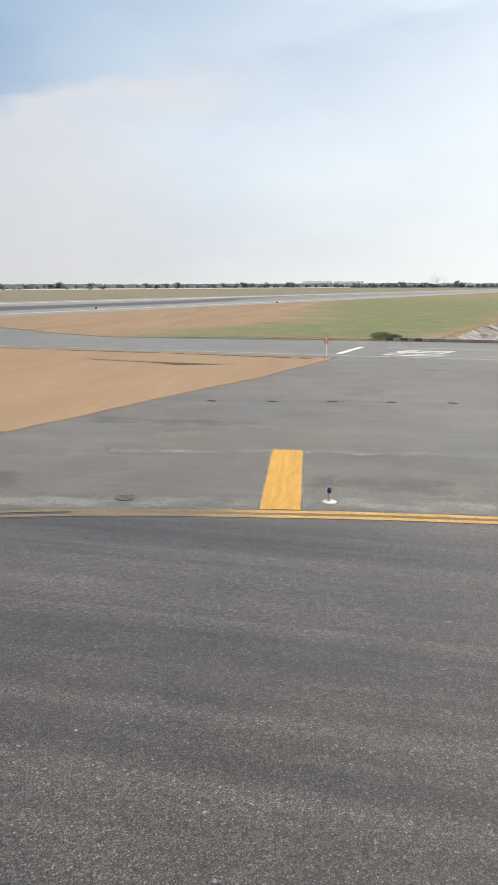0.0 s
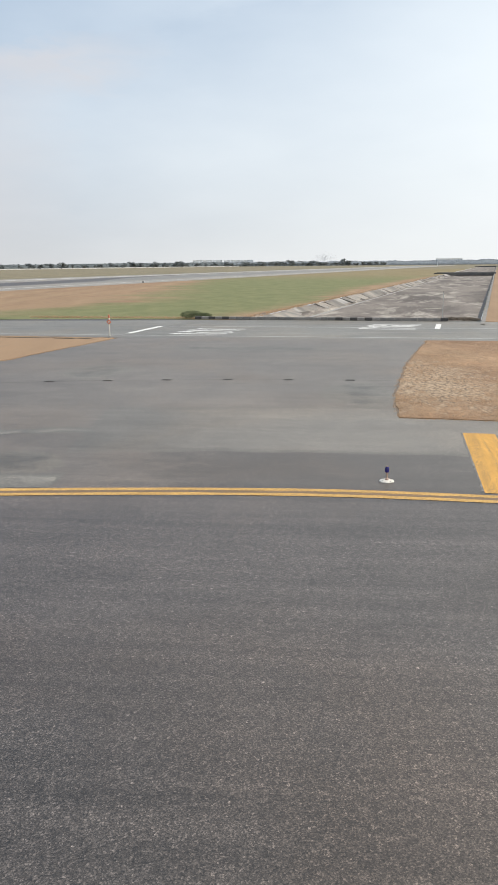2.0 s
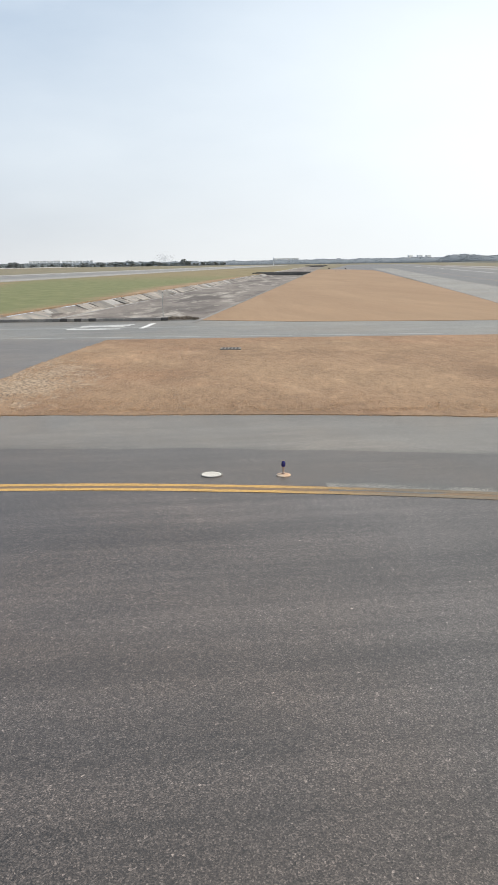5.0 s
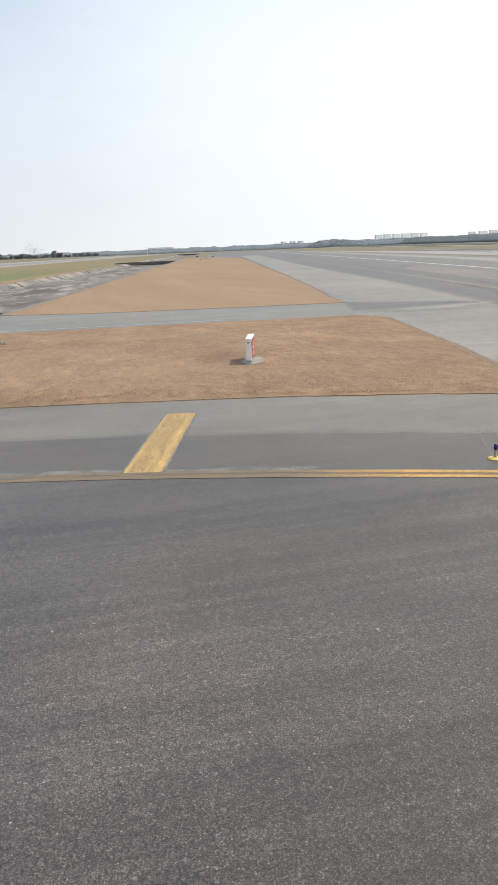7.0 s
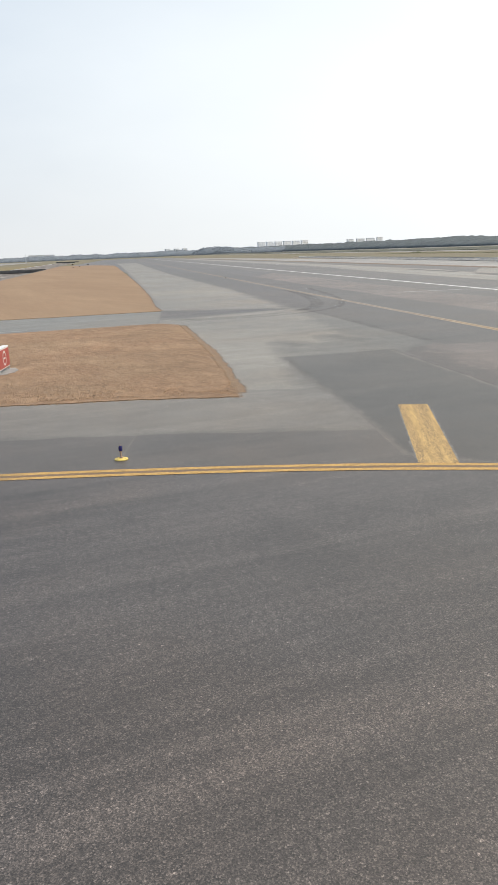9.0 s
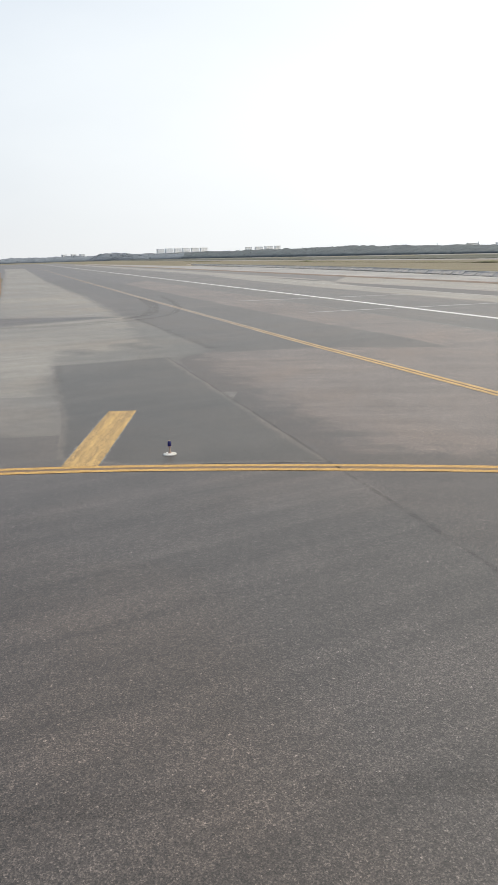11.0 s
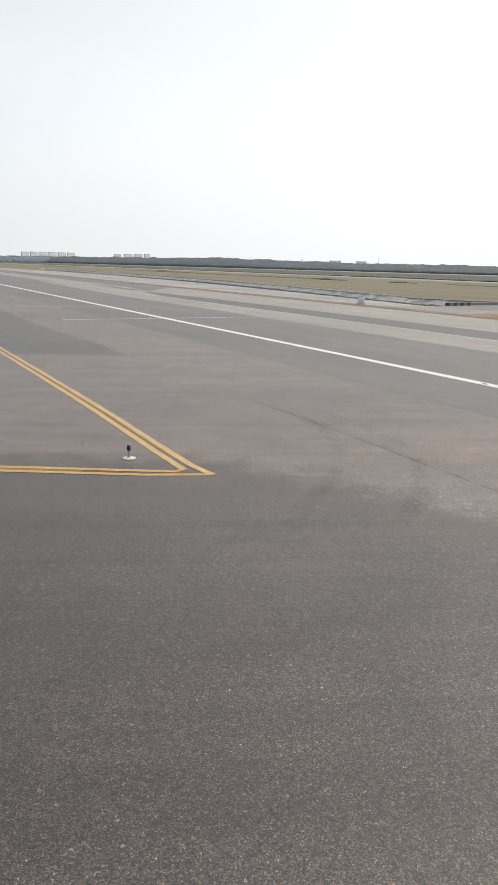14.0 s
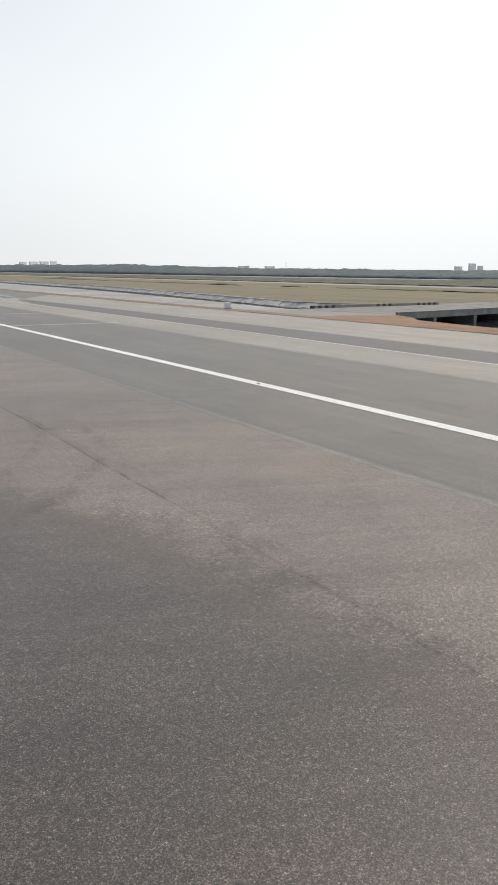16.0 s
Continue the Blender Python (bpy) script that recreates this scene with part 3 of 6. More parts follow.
def sheet(name, outer, z, material, holes=(), thick=0.0, label="", category="ground", kind="structure", parent=None, feather=0.0, firm=0, fade=None):
    """A level sheet with the given outline, cut by holes; with a skirt, or with a margin over which it wears away."""
    pts, edges = [], []
    core = inset(outer, feather) if feather else []
    for loop in (outer, *holes, core):
        n = len(pts)
        pts += [Vector(p) for p in loop]
        edges += [(n + i, n + (i + 1) % len(loop)) for i in range(len(loop))]
    first = len(pts) - len(core)
    vs, es, fs, ov, *_ = delaunay_2d_cdt(pts, edges, [], 0, 1e-5)
    bm = bmesh.new()
    layer = bm.verts.layers.float.new("core")
    bv = []
    for v, origin in zip(vs, ov):
        q = bm.verts.new((v.x, v.y, z))
        q[layer] = 1.0 if not feather or any(o >= first or o < firm for o in origin) else 0.0
        if fade:
            for x0, x1 in zip(fade[::2], fade[1::2]):
                q[layer] *= min(1.0, max(0.0, (v.x - x0) / (x1 - x0)))
        bv.append(q)
    outer, holes = [tuple(p) for p in outer], [[tuple(p) for p in h] for h in holes]
    for f in fs:
        c = sum((vs[i] for i in f), Vector((0, 0))) / len(f)
        if inside(c, outer) and not any(inside(c, h) for h in holes):
            bm.faces.new([bv[i] for i in f])
    for v in [v for v in bm.verts if not v.link_faces]:
        bm.verts.remove(v)
    bmesh.ops.recalc_face_normals(bm, faces=bm.faces)
    if bm.faces and sum(f.normal.z * f.calc_area() for f in bm.faces) < 0:
        bmesh.ops.reverse_faces(bm, faces=bm.faces)
    if thick and not feather:
        rim = [e for e in bm.edges if e.is_boundary]
        low = {}
        for e in rim:
            for v in e.verts:
                if v not in low:
                    low[v] = bm.verts.new((v.co.x, v.co.y, z - thick))
                    low[v][layer] = 1.0
        for e in rim:
            a, b = e.verts
            bm.faces.new((a, b, low[b], low[a]))
    return tagged(link(name, bm, material, parent), label, category, kind=kind)


def curve(pts, n=8):
    """A smooth line through the points."""
    out, p = [], [Vector(q) for q in pts]
    p = [2 * p[0] - p[1], *p, 2 * p[-1] - p[-2]]
    for a, b, c, d in zip(p, p[1:], p[2:], p[3:]):
        for k in range(n):
            t = k / n
            out.append(0.5 * (2 * b + (c - a) * t + (2 * a - 5 * b + 4 * c - d) * t**2 + (3 * b - a - 3 * c + d) * t**3))
    return [(q.x, q.y) for q in out] + [(p[-2].x, p[-2].y)]


def ragged(pts, step=0.5, amp=0.12, seed=0.0, closed=True):
    """The outline with its sides broken up, as turf creeps over asphalt."""
    out = []
    for (x0, y0), (x1, y1) in zip(pts, pts[1:] + (pts[:1] if closed else [])):
        n = max(1, int(math.hypot(x1 - x0, y1 - y0) / step))
        for k in range(n):
            x, y = x0 + (x1 - x0) * k / n, y0 + (y1 - y0) * k / n
            d = Vector((noise.noise((x * 0.9, y * 0.9, seed)), noise.noise((x * 0.9, y * 0.9, seed + 9)))) * amp
            d += Vector((noise.noise((x * 4, y * 4, seed + 3)), noise.noise((x * 4, y * 4, seed + 5)))) * amp * 0.6
            out.append((x + d.x, y + d.y))
    return out


def offset(pts, d):
    """The open line moved d to its left."""
    out = []
    for i, (x, y) in enumerate(pts):
        a, b = pts[max(0, i - 1)], pts[min(len(pts) - 1, i + 1)]
        t = Vector((b[0] - a[0], b[1] - a[1])).normalized()
        out.append((x - t.y * d, y + t.x * d))
    return out


def ribbon(name, pts, width, z, material, label="", category="marking", kind="structure", wobble=0.0, soft=False):
    bm = bmesh.new()
    l, r = offset(pts, width / 2), offset(pts, -width / 2)
    if wobble:
        l = [(x + wobble * noise.noise((x * 3, y * 3, 1)), y + wobble * noise.noise((x * 3, y * 3, 2))) for x, y in l]
        r = [(x + wobble * noise.noise((x * 3, y * 3, 3)), y + wobble * noise.noise((x * 3, y * 3, 4))) for x, y in r]
    layer = bm.verts.layers.float.new("core")
    rows = [[bm.verts.new((x, y, h)) for x, y in side] for side, h in ((r, z - 0.002), (r, z), (l, z), (l, z - 0.002))][slice(1, 3) if soft else slice(0, 4)]
    for row in rows:
        for v in row:
            v[layer] = 0.0 if soft else 1.0
    if soft:
        inner = [[bm.verts.new(((a.co * k + b.co * (1 - k)))) for a, b in zip(*rows)] for k in (0.65, 0.35)]
        for row in inner:
            for v in row[1:-1]:
                v[layer] = 1.0
        rows[1:1] = inner
    for p, q in zip(rows, rows[1:]):
        for i in range(len(pts) - 1):
            bm.faces.new((p[i], p[i + 1], q[i + 1], q[i]))
    return tagged(link(name, bm, material), label, category, kind=kind)


def cut(pts, x0, x1):
    """The stretch of a line between two x places, with its ends exactly there."""
    out = []
    for i, p in enumerate(pts):
        if i:
            q = pts[i - 1]
            for x in sorted((x0, x1), reverse=p[0] < q[0]):
                if (q[0] - x) * (p[0] - x) < 0:
                    k = (x - q[0]) / (p[0] - q[0])
                    out.append((x, q[1] + (p[1] - q[1]) * k))
        if x0 <= p[0] <= x1:
            out.append(p)
    return out


def blades(name, where, count, height, material, label, seed):
    """Loose grass blades scattered where where(rng) puts them; one mesh."""
    rng = np.random.default_rng(seed)
    v, f = [], []
    for x, y in where(rng, count):
        h = height * rng.uniform(0.4, 1.2)
        a, lean = rng.uniform(0, 6.28), rng.choice((-1, 1)) * rng.uniform(0.6, 2.2)
        w = 0.012 + 0.02 * rng.random()
        n = len(v)
        v += [(x - w * math.cos(a), y - w * math.sin(a), 0.0), (x + w * math.cos(a), y + w * math.sin(a), 0.0),
              (x + lean * h * math.sin(a), y - lean * h * math.cos(a), h)]
        f.append((n, n + 1, n + 2))
    me = bpy.data.meshes.new(name)
    me.from_pydata(v, [], f)
    me.materials.append(material)
    return tagged(new(name, me), label, "grass", kind="stuff")

# ---- the setting ----
CANAL = radians(11.8)


def ca(s, a):
    """World place of s metres across and a metres along the canal."""
    return (s * math.cos(CANAL) + a * math.sin(CANAL), -s * math.sin(CANAL) + a * math.cos(CANAL))


def kerb_y(x):
    return 71.6 - 0.12 * x


CANAL_L, CANAL_R, CANAL_END, BED = -15.0, 6.6, 1100.0, -0.85
canal_hole = [(ca(CANAL_L, 78)[0] - 1.6, kerb_y(ca(CANAL_L, 78)[0]) + 0.4), (21.3, kerb_y(21.3) + 0.4), ca(CANAL_R, 90), ca(CANAL_R, CANAL_END), ca(CANAL_L, CANAL_END), ca(CANAL_L, 90)]
# The drain on the far side of the runway, and its two banks.
near_bank = curve([(84, -110), (95, -60), (107, -14), (115.5, 9), (120.5, 21.5), (127.6, 29), (129.5, 47), (148, 96), (170, 158), (195, 240), (250, 440)], 4)
far_bank = curve([(150, -110), (158, -60), (165, -14), (168, 9), (168, 26), (158, 42), (147, 57), (155, 80), (174, 127), (203, 205), (230, 300), (290, 510)], 4)
drain_hole = near_bank + far_bank[::-1]

RIM = 4600
sheet("ground", [(RIM * math.cos(k * math.pi / 36), RIM * math.sin(k * math.pi / 36)) for k in range(72)], -0.03, M["field"],
      holes=(canal_hole, drain_hole), label="flat olive and straw-coloured airfield grassland to the horizon")

EDGE = curve([(-60, -22), (-45, -5), (-30, 5.2), (-19, 10.6), (-9.3, 14.5), (-3.2, 15.95), (2, 16.65), (8, 17.0), (14.1, 16.55), (19.8, 15.75), (27, 13.95), (34.9, 11.0),
              (42.2, 7.35), (49.1, 2.5), (55.1, -2.75)], 10)
BRANCH = curve([(54.96, -2.33), (55.66, 0.69), (56.98, 6.23), (58.85, 14.6), (61.6, 27.04), (66.3, 47), (73, 75.5), (86.5, 132), (112, 239), (180, 522), (310, 1062)], 10)
W_AX = radians(13.75)


def wl_at(m, a):
    """World place of m metres across and a metres along the runway's side line."""
    return (m * math.cos(W_AX) + a * math.sin(W_AX), -m * math.sin(W_AX) + a * math.cos(W_AX))


tax = [(-300, -260), wl_at(104.3, -260), wl_at(104.3, 1500), wl_at(-4, 1500), wl_at(-4, 480), wl_at(18, 405), wl_at(29, 320), wl_at(33, 240), wl_at(34.2, 80), (51, 64), (21.3, kerb_y(21.3)), (1, kerb_y(1)), (-38, kerb_y(-38)), (-300, 96)]
sheet("taxiway", tax, 0.0, M["taxiway"], label="dark grey aggregate asphalt of the taxiway and runway", category="taxiway")

# The shoulder outside the double yellow line: a dark strip, then a bleached one that reaches the turf.
sheet("link_road", offset(cut(EDGE, -46, 6.5), 0.25) + ragged([(10.6, 24.0), (12.6, 38), (15.2, 53), (-6.6, 55), (-9.2, 45), (-12.6, 31), (-15.2, 22.5), (-28, 16.6), (-40, 8.6)], 1.0, 0.15, closed=False), 0.002, M["mouth"],
      label="grey patched asphalt linking taxiway and service road", category="road", feather=0.3, firm=len(cut(EDGE, -46, 6.5)))
SH = cut(EDGE, 1.2, 44.5)
s_mid, s_out = offset(SH, 3.75), offset(SH, 10.5)
sheet("shoulder", offset(SH, -0.1) + offset(SH, 5.2)[::-1], 0.003, M["shoulder_dark"], label="dark asphalt shoulder beside the double yellow line", category="shoulder", feather=0.6, firm=len(SH), fade=(1.8, 6))
sheet("shoulder", ragged(s_mid, 1.2, 0.25, closed=False) + s_out[::-1], 0.004, M["shoulder_pale"], label="sun-bleached asphalt shoulder beside dry turf", category="shoulder", feather=0.6, fade=(1.5, 6, 46.5, 39.5))
for k, (x, y, rx, ry) in enumerate(((-1.3, 19.0, 2.6, 1.3), (-12.5, 17.2, 3.0, 1.6), (-3.2, 36.5, 1.6, 2.6), (9.2, 30.5, 1.5, 3.0), (-9.5, 26.5, 4.0, 1.4), (3.0, 47.0, 5.0, 1.6), (53.2, 31.4, 1.7, 2.6), (49.6, 31.0, 1.2, 2.0))):
    ring = [(x + rx * math.cos(q) * (1 + 0.3 * noise.noise((math.cos(q), math.sin(q), k))), y + ry * math.sin(q) * (1 + 0.3 * noise.noise((math.cos(q), math.sin(q), k + 20)))) for q in np.linspace(0, 6.1, 26)]
    sheet("oil_stain", ring, 0.0045, M["stain"], label="dark oily stain on grey asphalt", category="stain", feather=min(rx, ry) * 0.9)
sheet("road", [(-300, 92), (-60, 61.5), (-36, 57.2), (-16, 55.0), (2, 53.4), (22, 51.4), (47.4, 49.0), (51.2, 61.4), (34, 64.6), (21.3, kerb_y(21.3)), (1, kerb_y(1)), (-20, 70.5),
               (-32, 71), (-40, 75.5), (-52, 84.5), (-70, 104), (-100, 140), (-300, 330)], 0.0035, M["road"], label="grey asphalt service road crossing the airfield", category="road", feather=0.5)

# Patches laid at different times where the taxiway widens to meet the runway.
sheet("asphalt_patch", ragged([(38.0, 17.5), (39.6, 25.0), (42.0, 34), (44.6, 47.5), (46, 52), (62.5, 55.2), (60, 36.5), (57.6, 27.5), (53.6, 25.4), (48, 20), (46, 12.5), (41.5, 14.0)], 1.5, 0.2),
      0.0028, M["patch_mid"], label="grey weathered asphalt beside the turf corner", category="patch", feather=1.4)
sheet("asphalt_patch", ragged([(38.0, 17.0), (39.6, 25.0), (42.0, 34), (44.6, 47.5), (46, 52), (61.5, 54.2), (57.5, 41), (53.5, 29.5), (48.5, 29.3), (45.8, 22), (43.0, 13.2), (40.0, 14.2)], 1.5, 0.2),
      0.0034, M["patch_pale"], label="pale beige weathered asphalt beside the turf corner", category="patch", feather=1.4)
sheet("asphalt_patch", ragged([wl_at(39.05, 37.0), wl_at(44.9, 37.6), wl_at(44.9, 24), wl_at(44.9, 15.6), (43.2, 7.1), (41.8, 8.8), wl_at(38.9, 24)], 1.5, 0.06), 0.0045, M["patch_dark"],
      label="dark rectangular asphalt patch", category="patch", feather=0.35)
sheet("asphalt_patch", ragged([(55.4, 25.6), (60.4, 23.9), (66.0, 19.3), (67.7, 25.5), (69.5, 36.2), (84, 98), (106, 190), (92, 190), (70, 90), (61.4, 53.4), (57.6, 36.6)], 2.0, 0.25), 0.0045, M["patch_strip"],
      label="dark resurfaced strip along the runway approach", category="patch", feather=0.3)
sheet("asphalt_patch", ragged([(50.5, 62), (61.2, 54.2), (70, 90), (92, 190), (180, 560), (165, 560), (126, 385), (73, 155), (54, 74)], 2.0, 0.3), 0.005, M["patch_pale"],
      label="pale old asphalt along the turf", category="patch", feather=1.1)
for pts, w in (([(47.6, 28.0), (46.6, 24.9), (45.6, 21.8), (44.2, 17.0)], 0.34), ([(47.5, 27.9), (50.0, 27.2), (52.1, 25.9)], 0.4), ([(61.2, 53.0), (59.6, 43.9), (58.1, 36.7), (57.0, 31.4), (56.1, 27.5)], 0.5)):
    ribbon("pavement_joint", curve(pts, 8), w, 0.0058, M["skid"], "dark worn joint along an asphalt patch", "joint", wobble=0.14)
for m, a0, a1, w in ((44.92, -110, 38, 0.11), (59.8, -110, 33, 0.08)):
    ribbon("pavement_joint", [wl_at(m + 0.03 * noise.noise((a * 0.3, m, 0)), a) for a in np.arange(a0, a1, 0.5)], w, 0.006, M["joint_line"], "thin dark construction joint along the asphalt lanes", "joint", wobble=0.05)
ribbon("cable_slot", curve([(35.58, 12.3), (36.36, 14.12), (36.81, 15.05), (37.0, 15.5)], 6), 0.03, 0.0062, M["slot_seal"], "thin pale sealed cable slot from a light", "joint", wobble=0.01)
ribbon("pavement_joint", [ca(s / 10 * 2.2 - 11.4, 31.8 + 0.3 * s / 10) for s in range(0, 100)], 0.12, 0.005, M["skid"], "thin dark joint through the drain slots", "joint", wobble=0.03)

# A darker tone that sets in gradually along the taxiway.
sheet("taxiway_section", [(27, 13.6), (34.9, 11.0), (49.1, 2.5), (62, 30), (70, 90), wl_at(66.5, 180), wl_at(66.5, -90), (30, -95), (20, -40), (23, -10)], 0.0006, M["taxiway_dark"],
      label="darker asphalt section further along the taxiway", category="taxiway", feather=5.0)
sheet("turning_pad", [(51.2, 20), (48.5, 9.6), (46.7, 1.3), (45.4, -4.2), (43.5, -12.5), (41.5, -21), (36, -45), (30, -80), wl_at(67, -90), wl_at(67, 180), (70, 90), (60, 40)], 0.0012, M["pad"], label="dark grey asphalt where the taxiway meets the runway", category="taxiway", feather=0.25)
# Window glare and haze over the far pad are put into this paler sheet.
sheet("turning_pad", [(53, 26), (50.4, 17), (48.9, 11), (47.6, 4.2), (54.6, -2.6), (56.5, -9), (56.2, -16), (54, -26), (48, -50), wl_at(66.6, -70), wl_at(66.6, 180), (80, 120), (68, 76), (60, 40)], 0.0015, M["pad_light"],
      label="asphalt lightened for window glare between the yellow wedge and the runway", category="taxiway", feather=3.2)
# Runway strips beyond the white side line.
sheet("runway_strip", [wl_at(81.0, -260), wl_at(87.6, -260), wl_at(87.6, 150), wl_at(86.0, 200), wl_at(82.5, 150), wl_at(81.0, 110)], 0.003, M["runway_pale"], label="pale concrete strip of the runway", category="runway", feather=1.0)
sheet("runway_strip", [wl_at(87.2, -260), wl_at(92.6, -260), wl_at(92.6, 98), wl_at(91.4, 121), wl_at(89.6, 124), wl_at(88.2, 112), wl_at(87.2, 98)], 0.0045, M["runway_dark"], label="dark rubber-stained strip of the runway", category="runway", feather=0.5)
sheet("runway_strip", ragged([wl_at(90.0, 132), wl_at(92.4, 134), wl_at(93.4, 158), wl_at(92.0, 168)], 3.0, 0.4), 0.0045, M["runway_dark"], label="dark broken patch of the runway's strip", category="runway", feather=0.5)
sheet("runway_strip", [wl_at(84, 104), wl_at(87.4, 106), wl_at(92, 128), wl_at(95.5, 150), wl_at(97, 250), wl_at(99, 900), wl_at(92, 900), wl_at(88.5, 250), wl_at(86.4, 150)], 0.0036, M["runway_pale"], label="pale concrete strip further down the runway", category="runway", feather=1.0)
sheet("runway_strip", [wl_at(91.6, -260), wl_at(104.2, -260), wl_at(104.2, 150), wl_at(98, 140), wl_at(91.6, 128)], 0.003, M["runway_pale"], label="pale outer strip of the runway", category="runway", feather=1.0)
sheet("runway_strip", [wl_at(66, -260), wl_at(104.2, -260), wl_at(104.2, 1500), wl_at(66, 1500)], 0.0018, M["runway"], label="grey asphalt strip under the white side line", category="runway", feather=1.0)
ribbon("pavement_joint", [wl_at(65.9, a) for a in range(-200, 400, 4)], 0.45, 0.0025, M["seam"], "pale worn joint along the runway", "joint", wobble=0.1, soft=True)

# The parallel runway beyond the service road.
F_AX = radians(12.5)


def fw(s, a):
    """World place of s metres across and a metres along the far runway."""
    return (s * math.cos(F_AX) + a * math.sin(F_AX), -s * math.sin(F_AX) + a * math.cos(F_AX))


sheet("far_runway", [fw(-93, -200), fw(-93, 1700), fw(-186, 1700), fw(-186, -200)], 0.004, M["road"], label="far parallel runway of grey asphalt", category="runway")
for s, w, m, text in ((-165, 40, "runway_pale", "pale far side of the far runway"), (-105.5, 24, "runway_pale", "pale near side of the far runway")):
    ribbon("runway_strip", [fw(s, a) for a in np.linspace(-200, 1700, 80)], w, 0.008, M[m], text, "runway", wobble=0.5)
dark = [(-118.0, -141.0, -200), (-118.0, -141.0, 190), (-124.0, -146.0, 240), (-146.0, -156.0, 300), (-153.0, -160.0, 400), (-156.0, -160.0, 700)]
sheet("runway_strip", ragged([fw(n, a) for n, f, a in dark] + [fw(f, a) for n, f, a in dark[::-1]], 4.0, 0.5), 0.0095, M["runway_dark"], label="rubber-darkened middle of the far runway", category="runway", feather=2.0)
for s, w in ((-103.8, 0.9), (-168.0, 3.0)):
    ribbon("side_line", [fw(s, a) for a in np.linspace(-200, 1700, 80)], w, 0.012, M["white"], "white side line of the far runway")

# Turf.
GA = [(-14.6, 23.2), (-13.5, 26.8), (-12.4, 31.2), (-11.2, 35.8), (-9.6, 40.5), (-8.7, 45.2), (-7.0, 53.4), (-16, 54.9), (-26, 56.0), (-36, 57.2), (-60, 61.4), (-120, 69), (-120, 2), (-52, -3), (-40, 9), (-28, 17)]
GB = [(14.5, 51.9), (11.9, 39.2), (10.9, 32.0), (10.5, 28.7), (10.4, 25.7), (12.0, 25.5), (16, 24.95), (22, 24.1), (27, 23.1), (32.4, 21.7), (37.5, 20.0), (41.2, 18.2), (43.0, 24.6), (44.6, 30.6), (46.0, 37), (48.2, 46.8),
      (47.4, 48.9), (34, 50.2), (22, 51.4)]
GC = [(21.4, kerb_y(21.3) - 0.1), (29, 65.2), (40, 63.0), (51.2, 61.3), wl_at(34.7, 80), wl_at(34.8, 100), wl_at(34.3, 140), wl_at(32.8, 215), wl_at(31.0, 300), wl_at(29.0, 390), wl_at(26.5, 468), wl_at(13.5, 526), wl_at(0, 550), ca(CANAL_R + 0.5, 552), ca(CANAL_R + 0.5, 300), ca(CANAL_R + 0.5, 160), ca(CANAL_R + 0.4, 90)]
GD = [(-20, kerb_y(-20) - 1.2), (-32, 71.2), (-40, 75.6), (-52, 84.6), (-70, 104), (-100, 140), fw(-93.2, 60), fw(-93.2, 200), fw(-93.2, 400), fw(-93.2, 740), ca(CANAL_L - 0.3, 700), ca(CANAL_L - 0.3, 300), ca(CANAL_L - 0.3, 160),
      ca(CANAL_L - 0.3, 90), (canal_hole[0][0] - 0.2, kerb_y(0) + 0.2)]
RIMS = {}
for outline, z, m, text in ((GA, 0.025, "grass_far", "mown brown dry turf beside the taxiway"), (GB, 0.025, "grass", "mown brown dry turf between taxiway and road"),
                            (GC, 0.03, "grass_far", "dry brown turf between canal and runway"), (GD, 0.03, "verge", "half-green verge between road and far runway")):
    RIMS[text] = ragged(outline, 0.3 if outline in (GA, GB) else 2.0, 0.12 if outline in (GA, GB) else 0.3)
    sheet("turf", RIMS[text], z, M[m], thick=z, label=text, category="turf")
sheet("turf", ragged([wl_at(104.4, 55), wl_at(104.4, 900), wl_at(108.5, 900), wl_at(108.2, 200), wl_at(107.3, 90), wl_at(107, 55)], 3, 0.3), 0.02, M["earth"], label="narrow strip of bare reddish earth by the runway", category="turf")
sheet("path", [wl_at(107, 55), wl_at(107.3, 90), wl_at(108.4, 240), wl_at(108.6, 330), wl_at(109, 900), wl_at(114, 900), wl_at(133, 330), (213, 300), (195, 240), (170, 158), (148, 96), (129, 47)], 0.0, M["apron"], label="pale dusty apron along the drain", category="path")
sheet("turf", ragged([wl_at(104.3, 34), (116, 34.5), (122, 33.5), (127.5, 29.6), (127.4, 29), (120.3, 21.4), (115.3, 9), (107, -13), (95, -60), wl_at(104.3, -80)], 1.5, 0.3), 0.03, M["red_earth"], label="bank of reddish earth and dry grass by the bridge", category="turf")
sheet("road", [wl_at(104.3, 33), (116, 34.3), (122, 33.3), (127.6, 29.6), (175, 27), (400, 10), (400, 28), (175, 41), (132.5, 47), (122, 50), wl_at(104.3, 60)], 0.01, M["road"], label="pale access road over the drain bridge", category="road")

# Drain beyond the runway: banks and bed.


def bank(name, top, foot, z0, z1, material, label):
    bm = bmesh.new()
    a = [bm.verts.new((x, y, z0)) for x, y in top]
    b = [bm.verts.new((x, y, z1)) for x, y in foot]
    for i in range(len(top) - 1):
        bm.faces.new((a[i], a[i + 1], b[i + 1], b[i]))
    bmesh.ops.recalc_face_normals(bm, faces=bm.faces)
    return tagged(link(name, bm, material), label, "bank", kind="structure")


